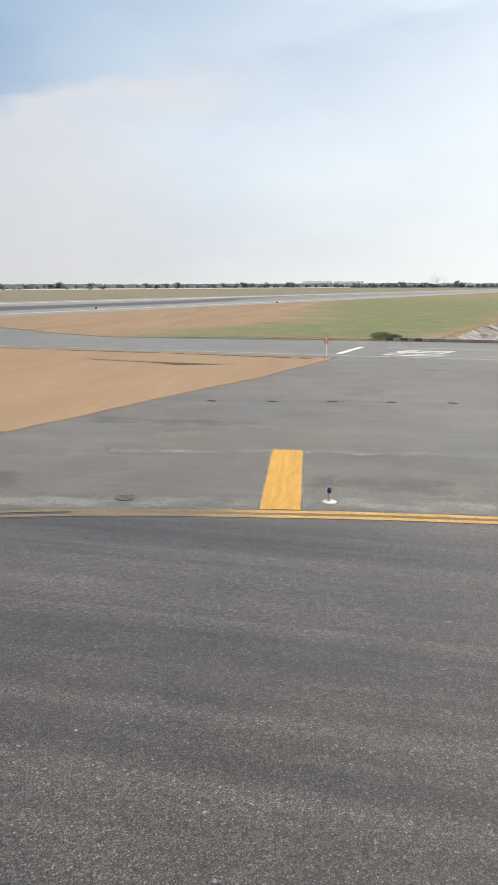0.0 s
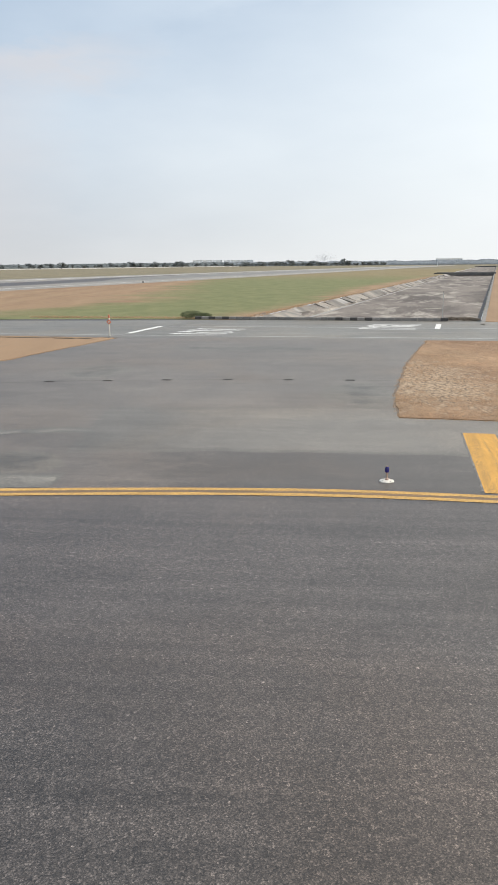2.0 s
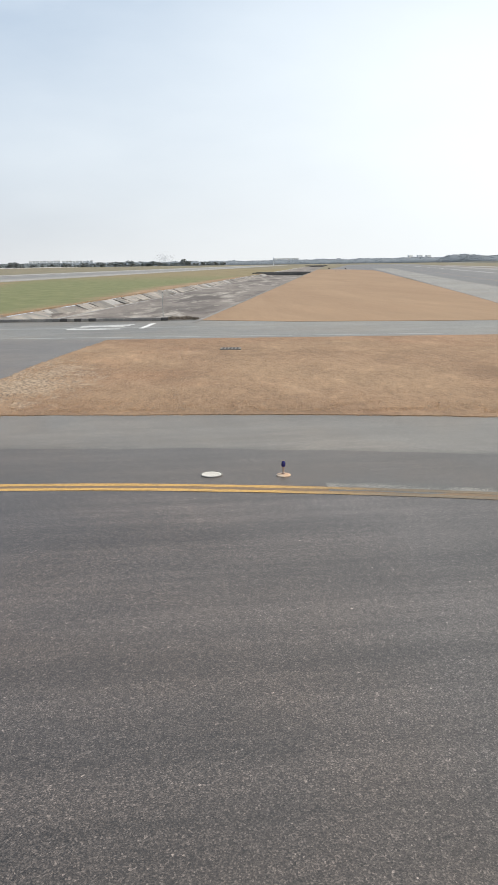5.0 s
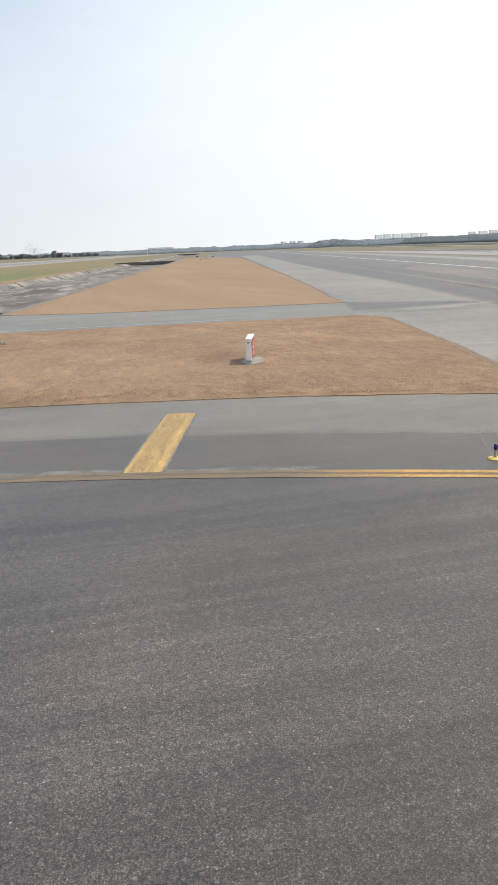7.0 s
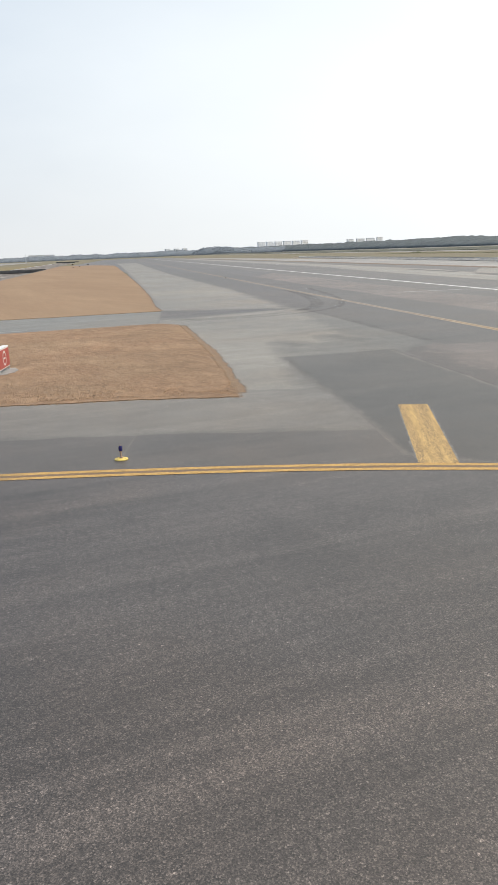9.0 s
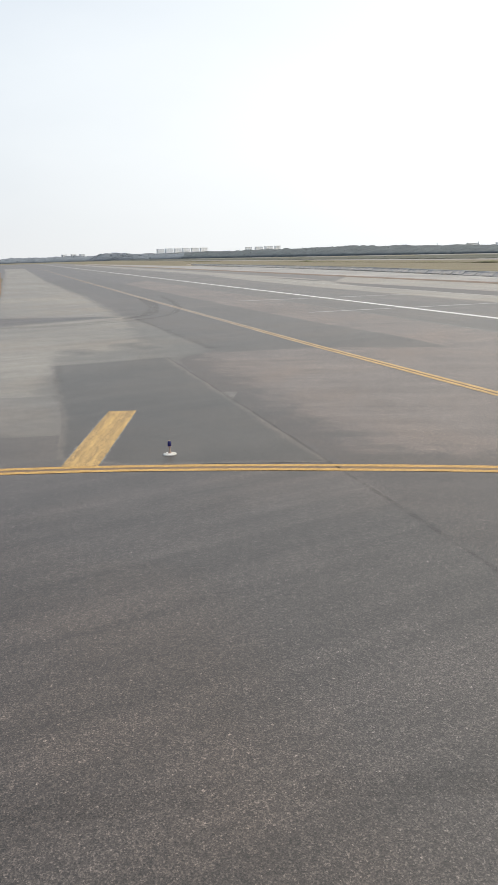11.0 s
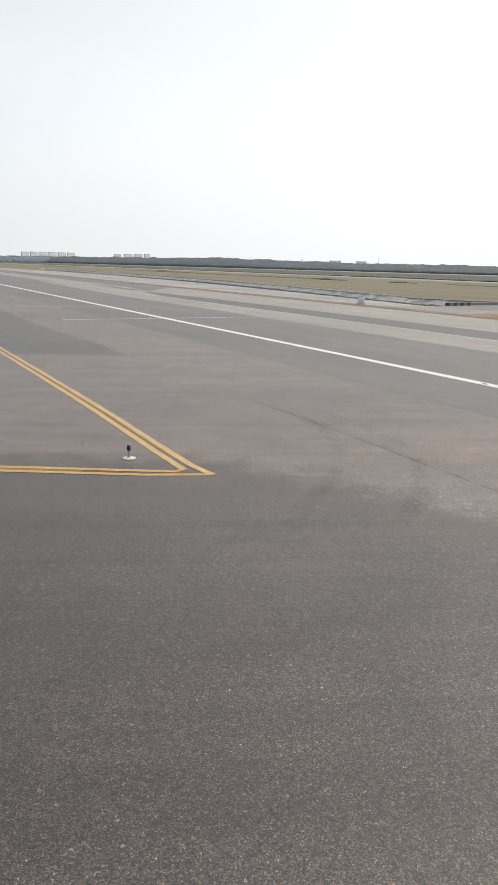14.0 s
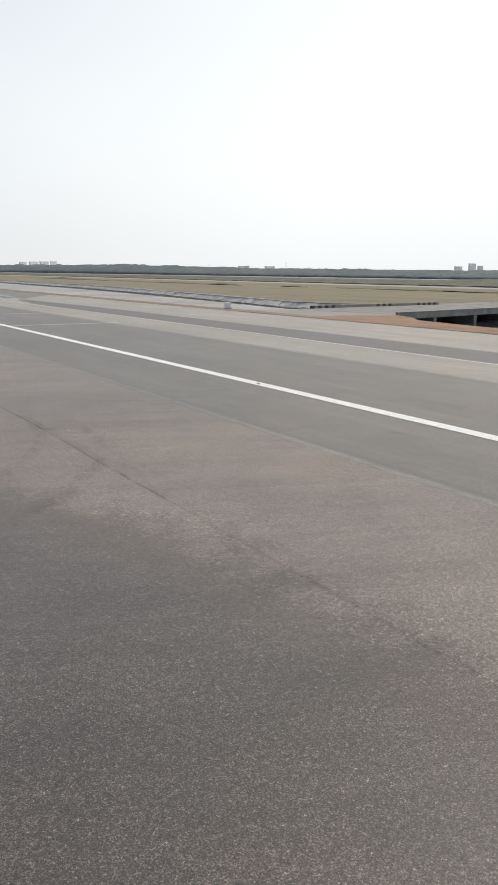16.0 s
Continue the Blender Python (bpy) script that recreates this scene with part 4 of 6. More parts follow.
bank("bank", near_bank, offset(near_bank, -2.2), -0.01, -1.6, M["concrete"], "concrete bank of the drain")
bank("bank", far_bank, offset(far_bank, 1.3), -0.1, -1.6, M["rubble"], "rough concrete far bank of the drain")
sheet("drain_bed", offset(near_bank, -2.2) + offset(far_bank, 2.6)[::-1], -1.6, M["canal_bed"], label="dark silted bed of the drain", category="drain")
sheet("drain_water", [(100, -100), (112, -14), (120.5, 9), (131, 28), (131, 46), (150, 46), (164, 26), (163, 9), (161, -14), (150, -100)], -1.5, M["water"], label="still dark water under the bridge", category="water")

for near, far in ((near_bank[0], far_bank[0]), (near_bank[-1], far_bank[-1])):
    bank("bank", [near, far], [near, far], 0.0, -1.75, M["bank_wall"], "concrete end wall of the drain")

# Canal: bed, slab banks, front wall and end.
sheet("canal_bed", [(canal_hole[0][0], canal_hole[0][1]), (21.4, kerb_y(21.4) + 0.4), ca(CANAL_R - 0.2, 90), ca(CANAL_R - 0.2, CANAL_END), ca(CANAL_L + 2.6, CANAL_END), ca(CANAL_L + 2.6, 90)], BED, M["canal_bed"],
      label="dark stained concrete bed of a dry canal", category="canal")
end = [ca(CANAL_L - 0.2, CANAL_END), ca(CANAL_R + 0.2, CANAL_END)]
bank("canal_wall", end, end, 0.0, BED - 0.3, M["concrete"], "concrete far end wall of the canal")
front = [(canal_hole[0][0] - 0.1, canal_hole[0][1]), (21.5, kerb_y(21.5) + 0.4)]
bank("canal_wall", front, front, 0.0, BED, M["concrete"], "concrete end wall of the canal")
bank("canal_wall", [ca(CANAL_R, 60), ca(CANAL_R, 90), ca(CANAL_R, CANAL_END)], [ca(CANAL_R - 0.6, 60), ca(CANAL_R - 0.6, 90), ca(CANAL_R - 0.6, CANAL_END)], 0.0, BED, M["slab_dark"], "sloping concrete side of the canal")
bank("canal_wall", [ca(CANAL_L - 0.1, 70), ca(CANAL_L - 0.1, CANAL_END)], [ca(CANAL_L + 2.7, 70), ca(CANAL_L + 2.7, CANAL_END)], -0.14, BED - 0.14, M["canal_bed"], "rubble under the canal slabs")
rng = np.random.default_rng(5)
for k in range(26):
    a, s, w = 78 + 280 * rng.random() ** 1.6, rng.uniform(CANAL_L + 3.5, CANAL_R - 2.5), rng.uniform(0.8, 3.0)
    ring = [ca(s + w * (0.6 + 0.7 * noise.noise((math.cos(q) * 1.5, math.sin(q) * 1.5, k))) * math.cos(q), a + (0.8 + a * 0.006) * (0.7 + 0.8 * noise.noise((math.cos(q), math.sin(q), k + 50))) * math.sin(q)) for q in np.linspace(0, 6.2, 18)]
    sheet("silt_patch", ring, BED + 0.004 + 0.002 * (k % 4), M["canal_silt"], feather=0.35, label="pale dried silt on the canal bed", category="silt")
ribbon("canal_kerb", [ca(CANAL_R + 0.25, a) for a in (68.5, 90, 160, 300, 500, 720, 1080)], 0.35, 0.05, M["concrete"], "pale concrete coping along the canal", "kerb")
ribbon("canal_kerb", [ca(CANAL_L + 2.9, a) for a in (70, 90, 160, 300, 500, 720, 1080)], 0.5, BED + 0.03, M["concrete_pale"], "pale concrete footing under the canal slabs", "kerb")

# ---- markings ----
TIP = (55.16, -2.8)
ribbon("stripe_gap", [p for p in EDGE[:-4] if p[0] > -8], 0.24, 0.006, M["line_gap"], "brown dust between the taxiway edge stripes", "marking", wobble=0.03)
ribbon("stripe_gap", BRANCH[6:], 0.24, 0.0064, M["line_gap"], "brown dust between the stripes to the runway", "marking", wobble=0.03)
for d, z in ((0.185, 0.008), (-0.185, 0.0084)):
    ln = offset(EDGE, d) if d > 0 else [q for q in offset(EDGE, d) if q[0] < 54.3] + [TIP]
    ribbon("edge_stripe", cut(ln, -60, 56) if d < 0 else cut(ln, -60, 54.6) + [(54.9, -1.95)], 0.19, z, M["yellow_line"], "yellow taxiway edge stripe, worn away in stretches", wobble=0.02)
for d in (0.17, -0.17):
    ln = [q for q in offset(BRANCH, d) if q[1] > (-1.5 if d > 0 else -1.9)]
    ribbon("edge_stripe", ([(54.89, -1.98)] if d > 0 else [TIP]) + ln, 0.2, 0.0092 if d > 0 else 0.0097, M["yellow_branch"], "worn yellow stripe leading to the runway, paled further on for glare", wobble=0.015)
ribbon("scuffed_band", offset(cut(EDGE, 22.5, 31.5), 0.36), 0.62, 0.0068, M["scuff_dark"], "pale scuffed asphalt along the worn stripe", "marking", wobble=0.35, soft=True)
ribbon("scuffed_band", offset(cut(EDGE, -10.5, 1.6), 0.95), 1.3, 0.0065, M["scuff"], "pale scuffed asphalt along the stripe", "marking", wobble=0.3, soft=True)

ribbon("scuffed_band", offset(cut(EDGE, -8, 1.4), 6.6), 0.7, 0.005, M["scuff"], "pale scuffed asphalt across the link road", "marking", wobble=0.4, soft=True)
for x, y, turn, length, kind in ((-3.3, 16.3, -9.4, 6.45, "yellow_fresh"), (11.98, 17.2, 5.0, 6.25, "yellow"), (27.45, 14.05, 17.6, 6.55, "yellow_old"), (42.05, 7.75, 29.8, 6.95, "yellow_last")):
    t = radians(turn)
    base = [(x + math.sin(t) * length * k / 24, y + math.cos(t) * length * k / 24) for k in range(25)]
    ob = ribbon("shoulder_stripe", base, 0.93, 0.0102, M[kind], "broad cracked yellow stripe painted across the shoulder" if x < 20 else "broad dirty yellow stripe painted across the shoulder", wobble=0.012)
    tagged(ob, group="yellow shoulder stripes")
    for side in (-0.5, 0.5):
        ribbon("stripe_margin", offset(base, side * 0.97), 0.1, 0.0095, M["flake"], "pale flaked margin of a yellow stripe", "marking", wobble=0.05, soft=True)

ribbon("side_line", [wl_at(71.42, a) for a in range(-200, 1400, 8)], 0.6, 0.0105, M["white"], "broad white runway side line", wobble=0.03)
ribbon("edge_line", [wl_at(87.15, a) for a in range(-200, 900, 8)], 0.22, 0.009, M["white_thin"], "thin white line between runway strips", wobble=0.03)
for m, a, turn, length, w in ((69.18, 8.5, 20, 0.5, 0.09), (68.95, 8.75, -60, 0.25, 0.07)):
    o = wl_at(m, a)
    ribbon("scuff_mark", [(o[0] + length * k / 4 * math.sin(radians(turn)), o[1] - length * k / 4 * math.cos(radians(turn))) for k in range(5)], w, 0.0075, M["flake"], "small scratched mark on the asphalt", wobble=0.04)
for p, q in (((79.5, 65.6), (99.0, 59.3)), ((74.8, 45.2), (94.5, 40.4))):
    ribbon("cross_line", [(p[0] + (q[0] - p[0]) * k / 20, p[1] + (q[1] - p[1]) * k / 20) for k in range(21)], 0.3, 0.009, M["white_thin"], "thin faded white line crossing the runway edge", wobble=0.05)
o = wl_at(71.42, 19.6)
ribbon("paint_scar", [(o[0] - 0.14 + 0.28 * k / 4, o[1] - 0.2 + 0.4 * k / 4) for k in range(5)], 0.12, 0.0125, M["patch_strip"], "dark scar across the white side line", wobble=0.1, soft=True)
# Service road: edge lines, stop lines, lettering too flat to read.
for y0, x0, x1, m in ((55.15, -90, 38, "white_thin"), (63.6, -6.2, 21, "white_thin")):
    ribbon("edge_line", [(x, y0 - 0.1 * x) for x in np.linspace(x0, x1, 60)], 0.16, 0.012, M[m], "thin white line along the service road", wobble=0.03)
for a, b, w in (((-7.15, 57.2), (-6.1, 63.9), 0.5), ((16.4, 61.1), (17.25, 66.3), 0.42)):
    ribbon("stop_line", [a, ((a[0] + b[0]) / 2, (a[1] + b[1]) / 2), b], w, 0.0105, M["white"], "white stop line across the service road")
for ox, oy in ((-3.9, 56.9), (10.35, 61.2)):
    for i, (u, v, l, w) in enumerate(((0.0, 0.4, 4.3, 0.45), (0.1, 1.55, 1.2, 0.5), (1.7, 1.4, 2.8, 0.35), (0.5, 2.5, 3.6, 0.4), (0.3, 3.6, 1.5, 0.45), (2.2, 3.5, 2.2, 0.4), (0.6, 4.7, 3.9, 0.4))):
        ribbon("lettering_bar", [(ox + u + l * k / 6 + 0.17 * v, oy + v - 0.1 * (u + l * k / 6) + 0.32 * (1 if i % 2 else -1) * (1 - (k / 3 - 1) ** 2)) for k in range(7)], w, 0.0105, M["white"], "white painted bar of road lettering", wobble=0.08)


for pts, w in (([(62.7, 4.5), (61.9, 1.2), (60.5, -1.7), (58.2, -4.1), (55.9, -5.6), (54.2, -6.7)], 0.4), ([(63.2, 1.2), (62.1, -2.2), (60.5, -4.8), (58.0, -6.8), (55.9, -8.0)], 0.4), ([(62.4, 3.0), (61.4, -1.5), (60.5, -4.8), (59.8, -7.7), (59.3, -10.0), (58.9, -13)], 0.3),
               ([(49, 51), (56, 50.2), (63, 54), (69, 66), (75, 84)], 1.2), ([(50, 49.6), (57, 48.8), (64.5, 52.5), (71, 64), (78, 84)], 0.7), ([(30, -14), (38, -15.5), (46, -21)], 0.4), ([(36, -3), (42, -6), (48, -11.5)], 0.35) ):
    ribbon("tyre_mark", curve(pts, 8), w, 0.0065, M["skid_dark" if w > 0.6 else "skid"], "faint dark tyre mark on the asphalt", "marking", wobble=0.05)


# ---- things beside the taxiway ----
def edge_light(x, y, base_mat, text):
    lamp = tagged(new("edge_light"), text, "edge light", "blue taxiway edge lights")
    lamp.location = (x, y, 0.004)
    part("base_plate", lathe(bmesh.new(), [(0, 0), (0.175, 0), (0.175, 0.018), (0.16, 0.028), (0.06, 0.042), (0, 0.042)], 28), base_mat, lamp, "painted round base plate")
    part("stem", lathe(bmesh.new(), [(0.045, 0.04), (0.045, 0.07), (0.024, 0.08), (0.022, 0.2), (0.04, 0.205), (0.05, 0.225), (0, 0.225)], 14), M["stem"], lamp)
    part("lens", lathe(bmesh.new(), [(0.044, 0.222), (0.05, 0.25), (0.05, 0.315), (0.041, 0.345), (0.022, 0.366), (0, 0.372)], 18), M["blue"], lamp, "blue glass lens", True)
    part("cap", lathe(bmesh.new(), [(0.024, 0.362), (0.024, 0.376), (0.012, 0.384), (0, 0.385)], 10), M["stem"], lamp)
    for k in range(4):
        a = k * math.pi / 2 + 0.6
        part("bolt", lathe(bmesh.new(), [(0.007, 0.03), (0.007, 0.04), (0, 0.041)], 6, pose(0.13 * math.cos(a), 0.13 * math.sin(a), 0)), M["dark"], lamp)


for x, y, m, text in ((-2.29, 17.16, "lamp_white", "blue taxiway edge light on a white base"), (9.41, 18.03, "lamp_white", "blue taxiway edge light on a white base"),
                      (21.62, 16.55, "lamp_rust", "blue taxiway edge light on a rust-stained base"), (35.5, 12.07, "lamp_yellow", "blue taxiway edge light on a yellow base"),
                      (44.4, 7.5, "lamp_white", "blue taxiway edge light on a white base"), (54.33, -0.28, "lamp_white", "blue taxiway edge light inside the yellow wedge"),
                      (86.0, 134.5, "lamp_white", "distant taxiway edge light beside the stripe")):
    edge_light(x, y, M[m], text)


def cover(x, y, r, mats, text, z=0.008):
    c = tagged(new("manhole_cover"), text, "manhole cover")
    c.location = (x, y, z)
    part("rim", lathe(bmesh.new(), [(r, 0), (r, 0.02), (r * 0.9, 0.022), (r * 0.9, 0.004), (r, 0.0)], 36), mats[0], c)
    part("lid", lathe(bmesh.new(), [(0, 0.0), (r * 0.88, 0.0), (r * 0.88, 0.014), (r * 0.5, 0.016), (0, 0.016)], 36), mats[1], c)
    for k in range(5):
        w = r * 0.75 * math.sqrt(max(0.05, 1 - ((k - 2) / 2.6) ** 2))
        part("rib", box(bmesh.new(), -w, w, (k - 2) * r * 0.28 - 0.012, (k - 2) * r * 0.28 + 0.012, 0.012, 0.021), mats[1], c)


cover(-7.1, 16.35, 0.24, (M["patch_dark"], M["mouth"]), "sunken round cover with a dark rim in asphalt")
cover(14.29, 17.6, 0.2, (M["patch_strip"], M["shoulder_dark"]), "round cover with a dark rim sunk in asphalt")
cover(19.9, 16.85, 0.27, (M["concrete"], M["lamp_white"]), "white-painted round cover with a concrete rim")

for x, y in ((-9.6, 31.95), (-6.93, 32.45), (-4.35, 33.0), (-1.8, 33.4), (0.8, 33.75), (3.55, 34.0), (6.25, 34.05), (8.98, 34.05)):
    d = tagged(new("drain_slot"), "dark iron-framed drain slot in grey asphalt", "drain", "row of drain slots")
    d.matrix_world = pose(x, y, 0.004, 0, 0, -4) @ Matrix.Scale(0.85, 4)
    bm = bmesh.new()
    for q in ((-0.24, 0.24, -0.13, -0.1), (-0.24, 0.24, 0.1, 0.13), (-0.24, -0.2, -0.1, 0.1), (0.2, 0.24, -0.1, 0.1)):
        box(bm, *q, 0, 0.016)
    part("frame", bm, M["concrete_dark"], d)
    # A flat black plate stands in for the shade inside the slot.
    part("pit_shade", box(bmesh.new(), -0.2, 0.2, -0.1, 0.1, 0, 0.004), M["kerb_black"], d)
    for k in range(3):
        part("bar", box(bmesh.new(), -0.12 + 0.11 * k, -0.1 + 0.11 * k, -0.1, 0.1, 0.004, 0.013), M["rust"], d)

ribbon("slot_joint", curve([(-11.5, 31.6), (-9.6, 31.95), (-6.93, 32.45), (-4.35, 33.0), (-1.8, 33.4), (0.8, 33.75), (3.55, 34.0), (6.25, 34.05), (8.98, 34.05), (10.8, 34.0)], 6), 0.09, 0.0035, M["joint_line"], "thin dark joint through the drain slots", "joint", wobble=0.04)

g = tagged(new("drain_grate"), "broken concrete inlet with dark slots in dry turf", "drain")
g.matrix_world = pose(22.4, 44.4, 0.0, 0, 0, -6)
part("frame", box(bmesh.new(), -0.62, 0.62, -0.5, 0.5, 0, 0.07, 0.015), M["slab_dark"], g)
# No openings are cut: black strips on the frame give the slots' shade.
for k in range(5):
    part("slot", box(bmesh.new(), -0.5 + 0.21 * k, -0.38 + 0.21 * k, -0.4, 0.4, 0.066, 0.075), M["kerb_black"], g)


def marker_post(x, y, h, board):
    p = tagged(new("marker_post"), "white post with a red diamond board" if board else "thin grey post with a small dark cap", "post")
    p.location = (x, y, 0.0)
    part("pole", lathe(bmesh.new(), [(0, 0), (0.045 if board else 0.03, 0), (0.04 if board else 0.026, h), (0, h + 0.02)], 12), M["lamp_white"] if board else M["galv"], p)
    part("footing", lathe(bmesh.new(), [(0, 0), (0.18, 0), (0.16, 0.06), (0, 0.08)], 14), M["concrete"], p)
    if board:
        bm = bmesh.new()
        box(bm, -0.13, 0.13, -0.02, 0.02, -0.13, 0.13, 0.006, pose(0, -0.06, h - 0.3, 0, 45, 0))
        part("board", bm, M["orange_red"], p, "red diamond board")
        part("band", lathe(bmesh.new(), [(0.05, h - 0.02), (0.052, h + 0.16), (0.04, h + 0.22), (0, h + 0.22)], 12), M["orange_red"], p, "red cap on the post")
        part("disc", lathe(bmesh.new(), [(0, -0.01), (0.06, -0.01), (0.06, 0.01), (0, 0.01)], 14, pose(0, -0.09, h - 0.3, 90)), M["lamp_white"], p)
    else:
        part("cap", lathe(bmesh.new(), [(0, h - 0.02), (0.036, h - 0.02), (0.036, h + 0.05), (0, h + 0.06)], 12), M["dark"], p)


marker_post(-7.65, 54.1, 1.4, True)
marker_post(18.05, 70.0, 2.5, False)

# The no-entry sign: a lit cabinet on legs over a concrete pad.
SG = tagged(new("airfield_sign"), "white sign cabinet with a red no-entry face on a concrete pad", "sign")
SG.matrix_world = pose(34.02, 29.35, 0.025, 0, 0, -18.5)
SL, ST, SB, SH_ = 2.0, 0.125, 0.16, 1.1
part("cabinet", box(bmesh.new(), -ST, ST, 0, SL, SB, SH_, 0.02), M["sign_white"], SG, "white sheet-metal cabinet")
face = part("face", box(bmesh.new(), ST - 0.004, ST + 0.014, 0.05, SL - 0.05, SB + 0.05, SH_ - 0.06, 0.006), M["sign_red"], SG, "red sign face")
bm = bmesh.new()
RG = 26
for k in range(RG):
    a0, a1 = 2 * math.pi * k / RG, 2 * math.pi * (k + 1) / RG
    q = [(ST + 0.02, SL / 2 + r * math.cos(a) * 1.0, (SB + SH_) / 2 + r * math.sin(a)) for r, a in ((0.25, a0), (0.34, a0), (0.34, a1), (0.25, a1))]
    bm.faces.new([bm.verts.new(v) for v in q])
bmesh.ops.solidify(bm, geom=bm.faces[:], thickness=0.006)
part("ring", bm, M["sign_white"], face, "white ring")
part("bar", box(bmesh.new(), ST + 0.012, ST + 0.022, SL / 2 - 0.19, SL / 2 + 0.19, (SB + SH_) / 2 - 0.035, (SB + SH_) / 2 + 0.035), M["sign_white"], face, "white bar")
part("top_cover", box(bmesh.new(), -ST - 0.015, ST + 0.02, -0.015, SL + 0.015, SH_, SH_ + 0.025, 0.008), M["sign_white"], SG)
part("vent", box(bmesh.new(), -0.05, 0.05, -0.008, 0.004, SH_ - 0.18, SH_ - 0.13), M["rust"], SG, "small dark plate")
for u in (-ST * 0.7, ST * 0.7):
    for v in (0.08, SL - 0.08):
        part("leg", lathe(bmesh.new(), [(0, 0.02), (0.06, 0.02), (0.06, 0.04), (0.03, 0.05), (0.03, SB + 0.01), (0, SB + 0.01)], 10, pose(u, v, 0)), M["galv"], SG)
bm = bmesh.new()
ring = [bm.verts.new(((0.52 + 0.2 * noise.noise((math.cos(q) * 2.5, math.sin(q) * 2.5, 3))) * math.cos(q) + 0.1, (1.15 + 0.22 * noise.noise((math.cos(q) * 3, math.sin(q) * 3, 7))) * math.sin(q) + SL / 2, 0.018)) for q in np.linspace(0, 6.15, 44)]
bm.faces.new(ring)
low = bmesh.ops.extrude_face_region(bm, geom=bm.faces[:])
bmesh.ops.translate(bm, vec=(0, 0, -0.05), verts=[v for v in low["geom"] if isinstance(v, bmesh.types.BMVert)])
bmesh.ops.recalc_face_normals(bm, faces=bm.faces)
part("pad", bm, M["concrete_pale"], SG, "rough oval concrete pad")

# ---- canal ----
kerb = tagged(new("kerb"), "low kerb of worn black and white blocks at the canal's end", "kerb", kind="structure")
x, k = -4.6, 0
while x < 17.9:
    w = 0.66
    old = random.random()
    m = M["kerb_worn"] if (k % 2 == 0 and (x < -1.2 or 7.5 < x < 12 or x > 16.8 or old < 0.2)) else (M["kerb_white"] if old < 0.45 else M["concrete"])
    b = part("block", box(bmesh.new(), 0.01, w - 0.01, -0.16, 0.16, 0, 0.26 + 0.02 * random.random(), 0.02), m, kerb)
    b.matrix_world = pose(x, kerb_y(x) + 0.2, 0.0, 0, 0, math.degrees(math.atan(-0.12)) + random.uniform(-1, 1))
    x, k = x + w, k + 1

banked = tagged(new("canal_slabs"), "cracked pale concrete slabs on the canal's bank", "canal bank", kind="structure")
rng = np.random.default_rng(8)
a = 73.5
slope = math.degrees(math.atan2(-BED, 2.15))
while a < 420:
    w = 5.6 + rng.uniform(-0.5, 0.5)
    p = ca(CANAL_L, a)
    lift, tip, roll = rng.uniform(-0.05, 0.06), rng.uniform(-3, 3), rng.uniform(-1.6, 1.6)
    cuts = sorted([0.0, w] + [w * q for q in rng.uniform(0.2, 0.8, int(rng.integers(0, 3)))])
    tone = int(rng.integers(4))
    for k, (v0, v1) in enumerate(zip(cuts, cuts[1:])):
        if v1 - v0 < 0.35:
            continue
        top = rng.uniform(-0.1, 0.28)
        bm = bmesh.new()
        bmesh.ops.create_grid(bm, x_segments=4, y_segments=4, size=0.5)
        for v in bm.verts:
            u, q = v.co.x + 0.5, v.co.y + 0.5
            x = top + (2.32 - top) * u
            y = v0 + 0.05 + (v1 - v0 - 0.1) * q
            rag = 0.22 if u < 0.01 else 0.07
            v.co = Vector((x + rag * noise.noise((x * 2, y * 2, a)), y + 0.1 * noise.noise((x * 2 + 9, y * 2, a)), 0.02 * noise.noise((x * 3, y * 3, a))))
        bmesh.ops.solidify(bm, geom=bm.faces[:], thickness=0.12)
        bmesh.ops.recalc_face_normals(bm, faces=bm.faces)
        s = part("slab", bm, M[("slab", "slab", "slab_dark", "concrete_pale")[tone if k == 0 else int(rng.integers(3))]], banked)
        s.matrix_world = pose(p[0], p[1], 0.02 + lift + rng.uniform(-0.03, 0.03), 0, 0, -math.degrees(CANAL)) @ pose(0, 0, 0, roll, slope + tip + rng.uniform(-2, 2), rng.uniform(-1.5, 1.5))
    a += w


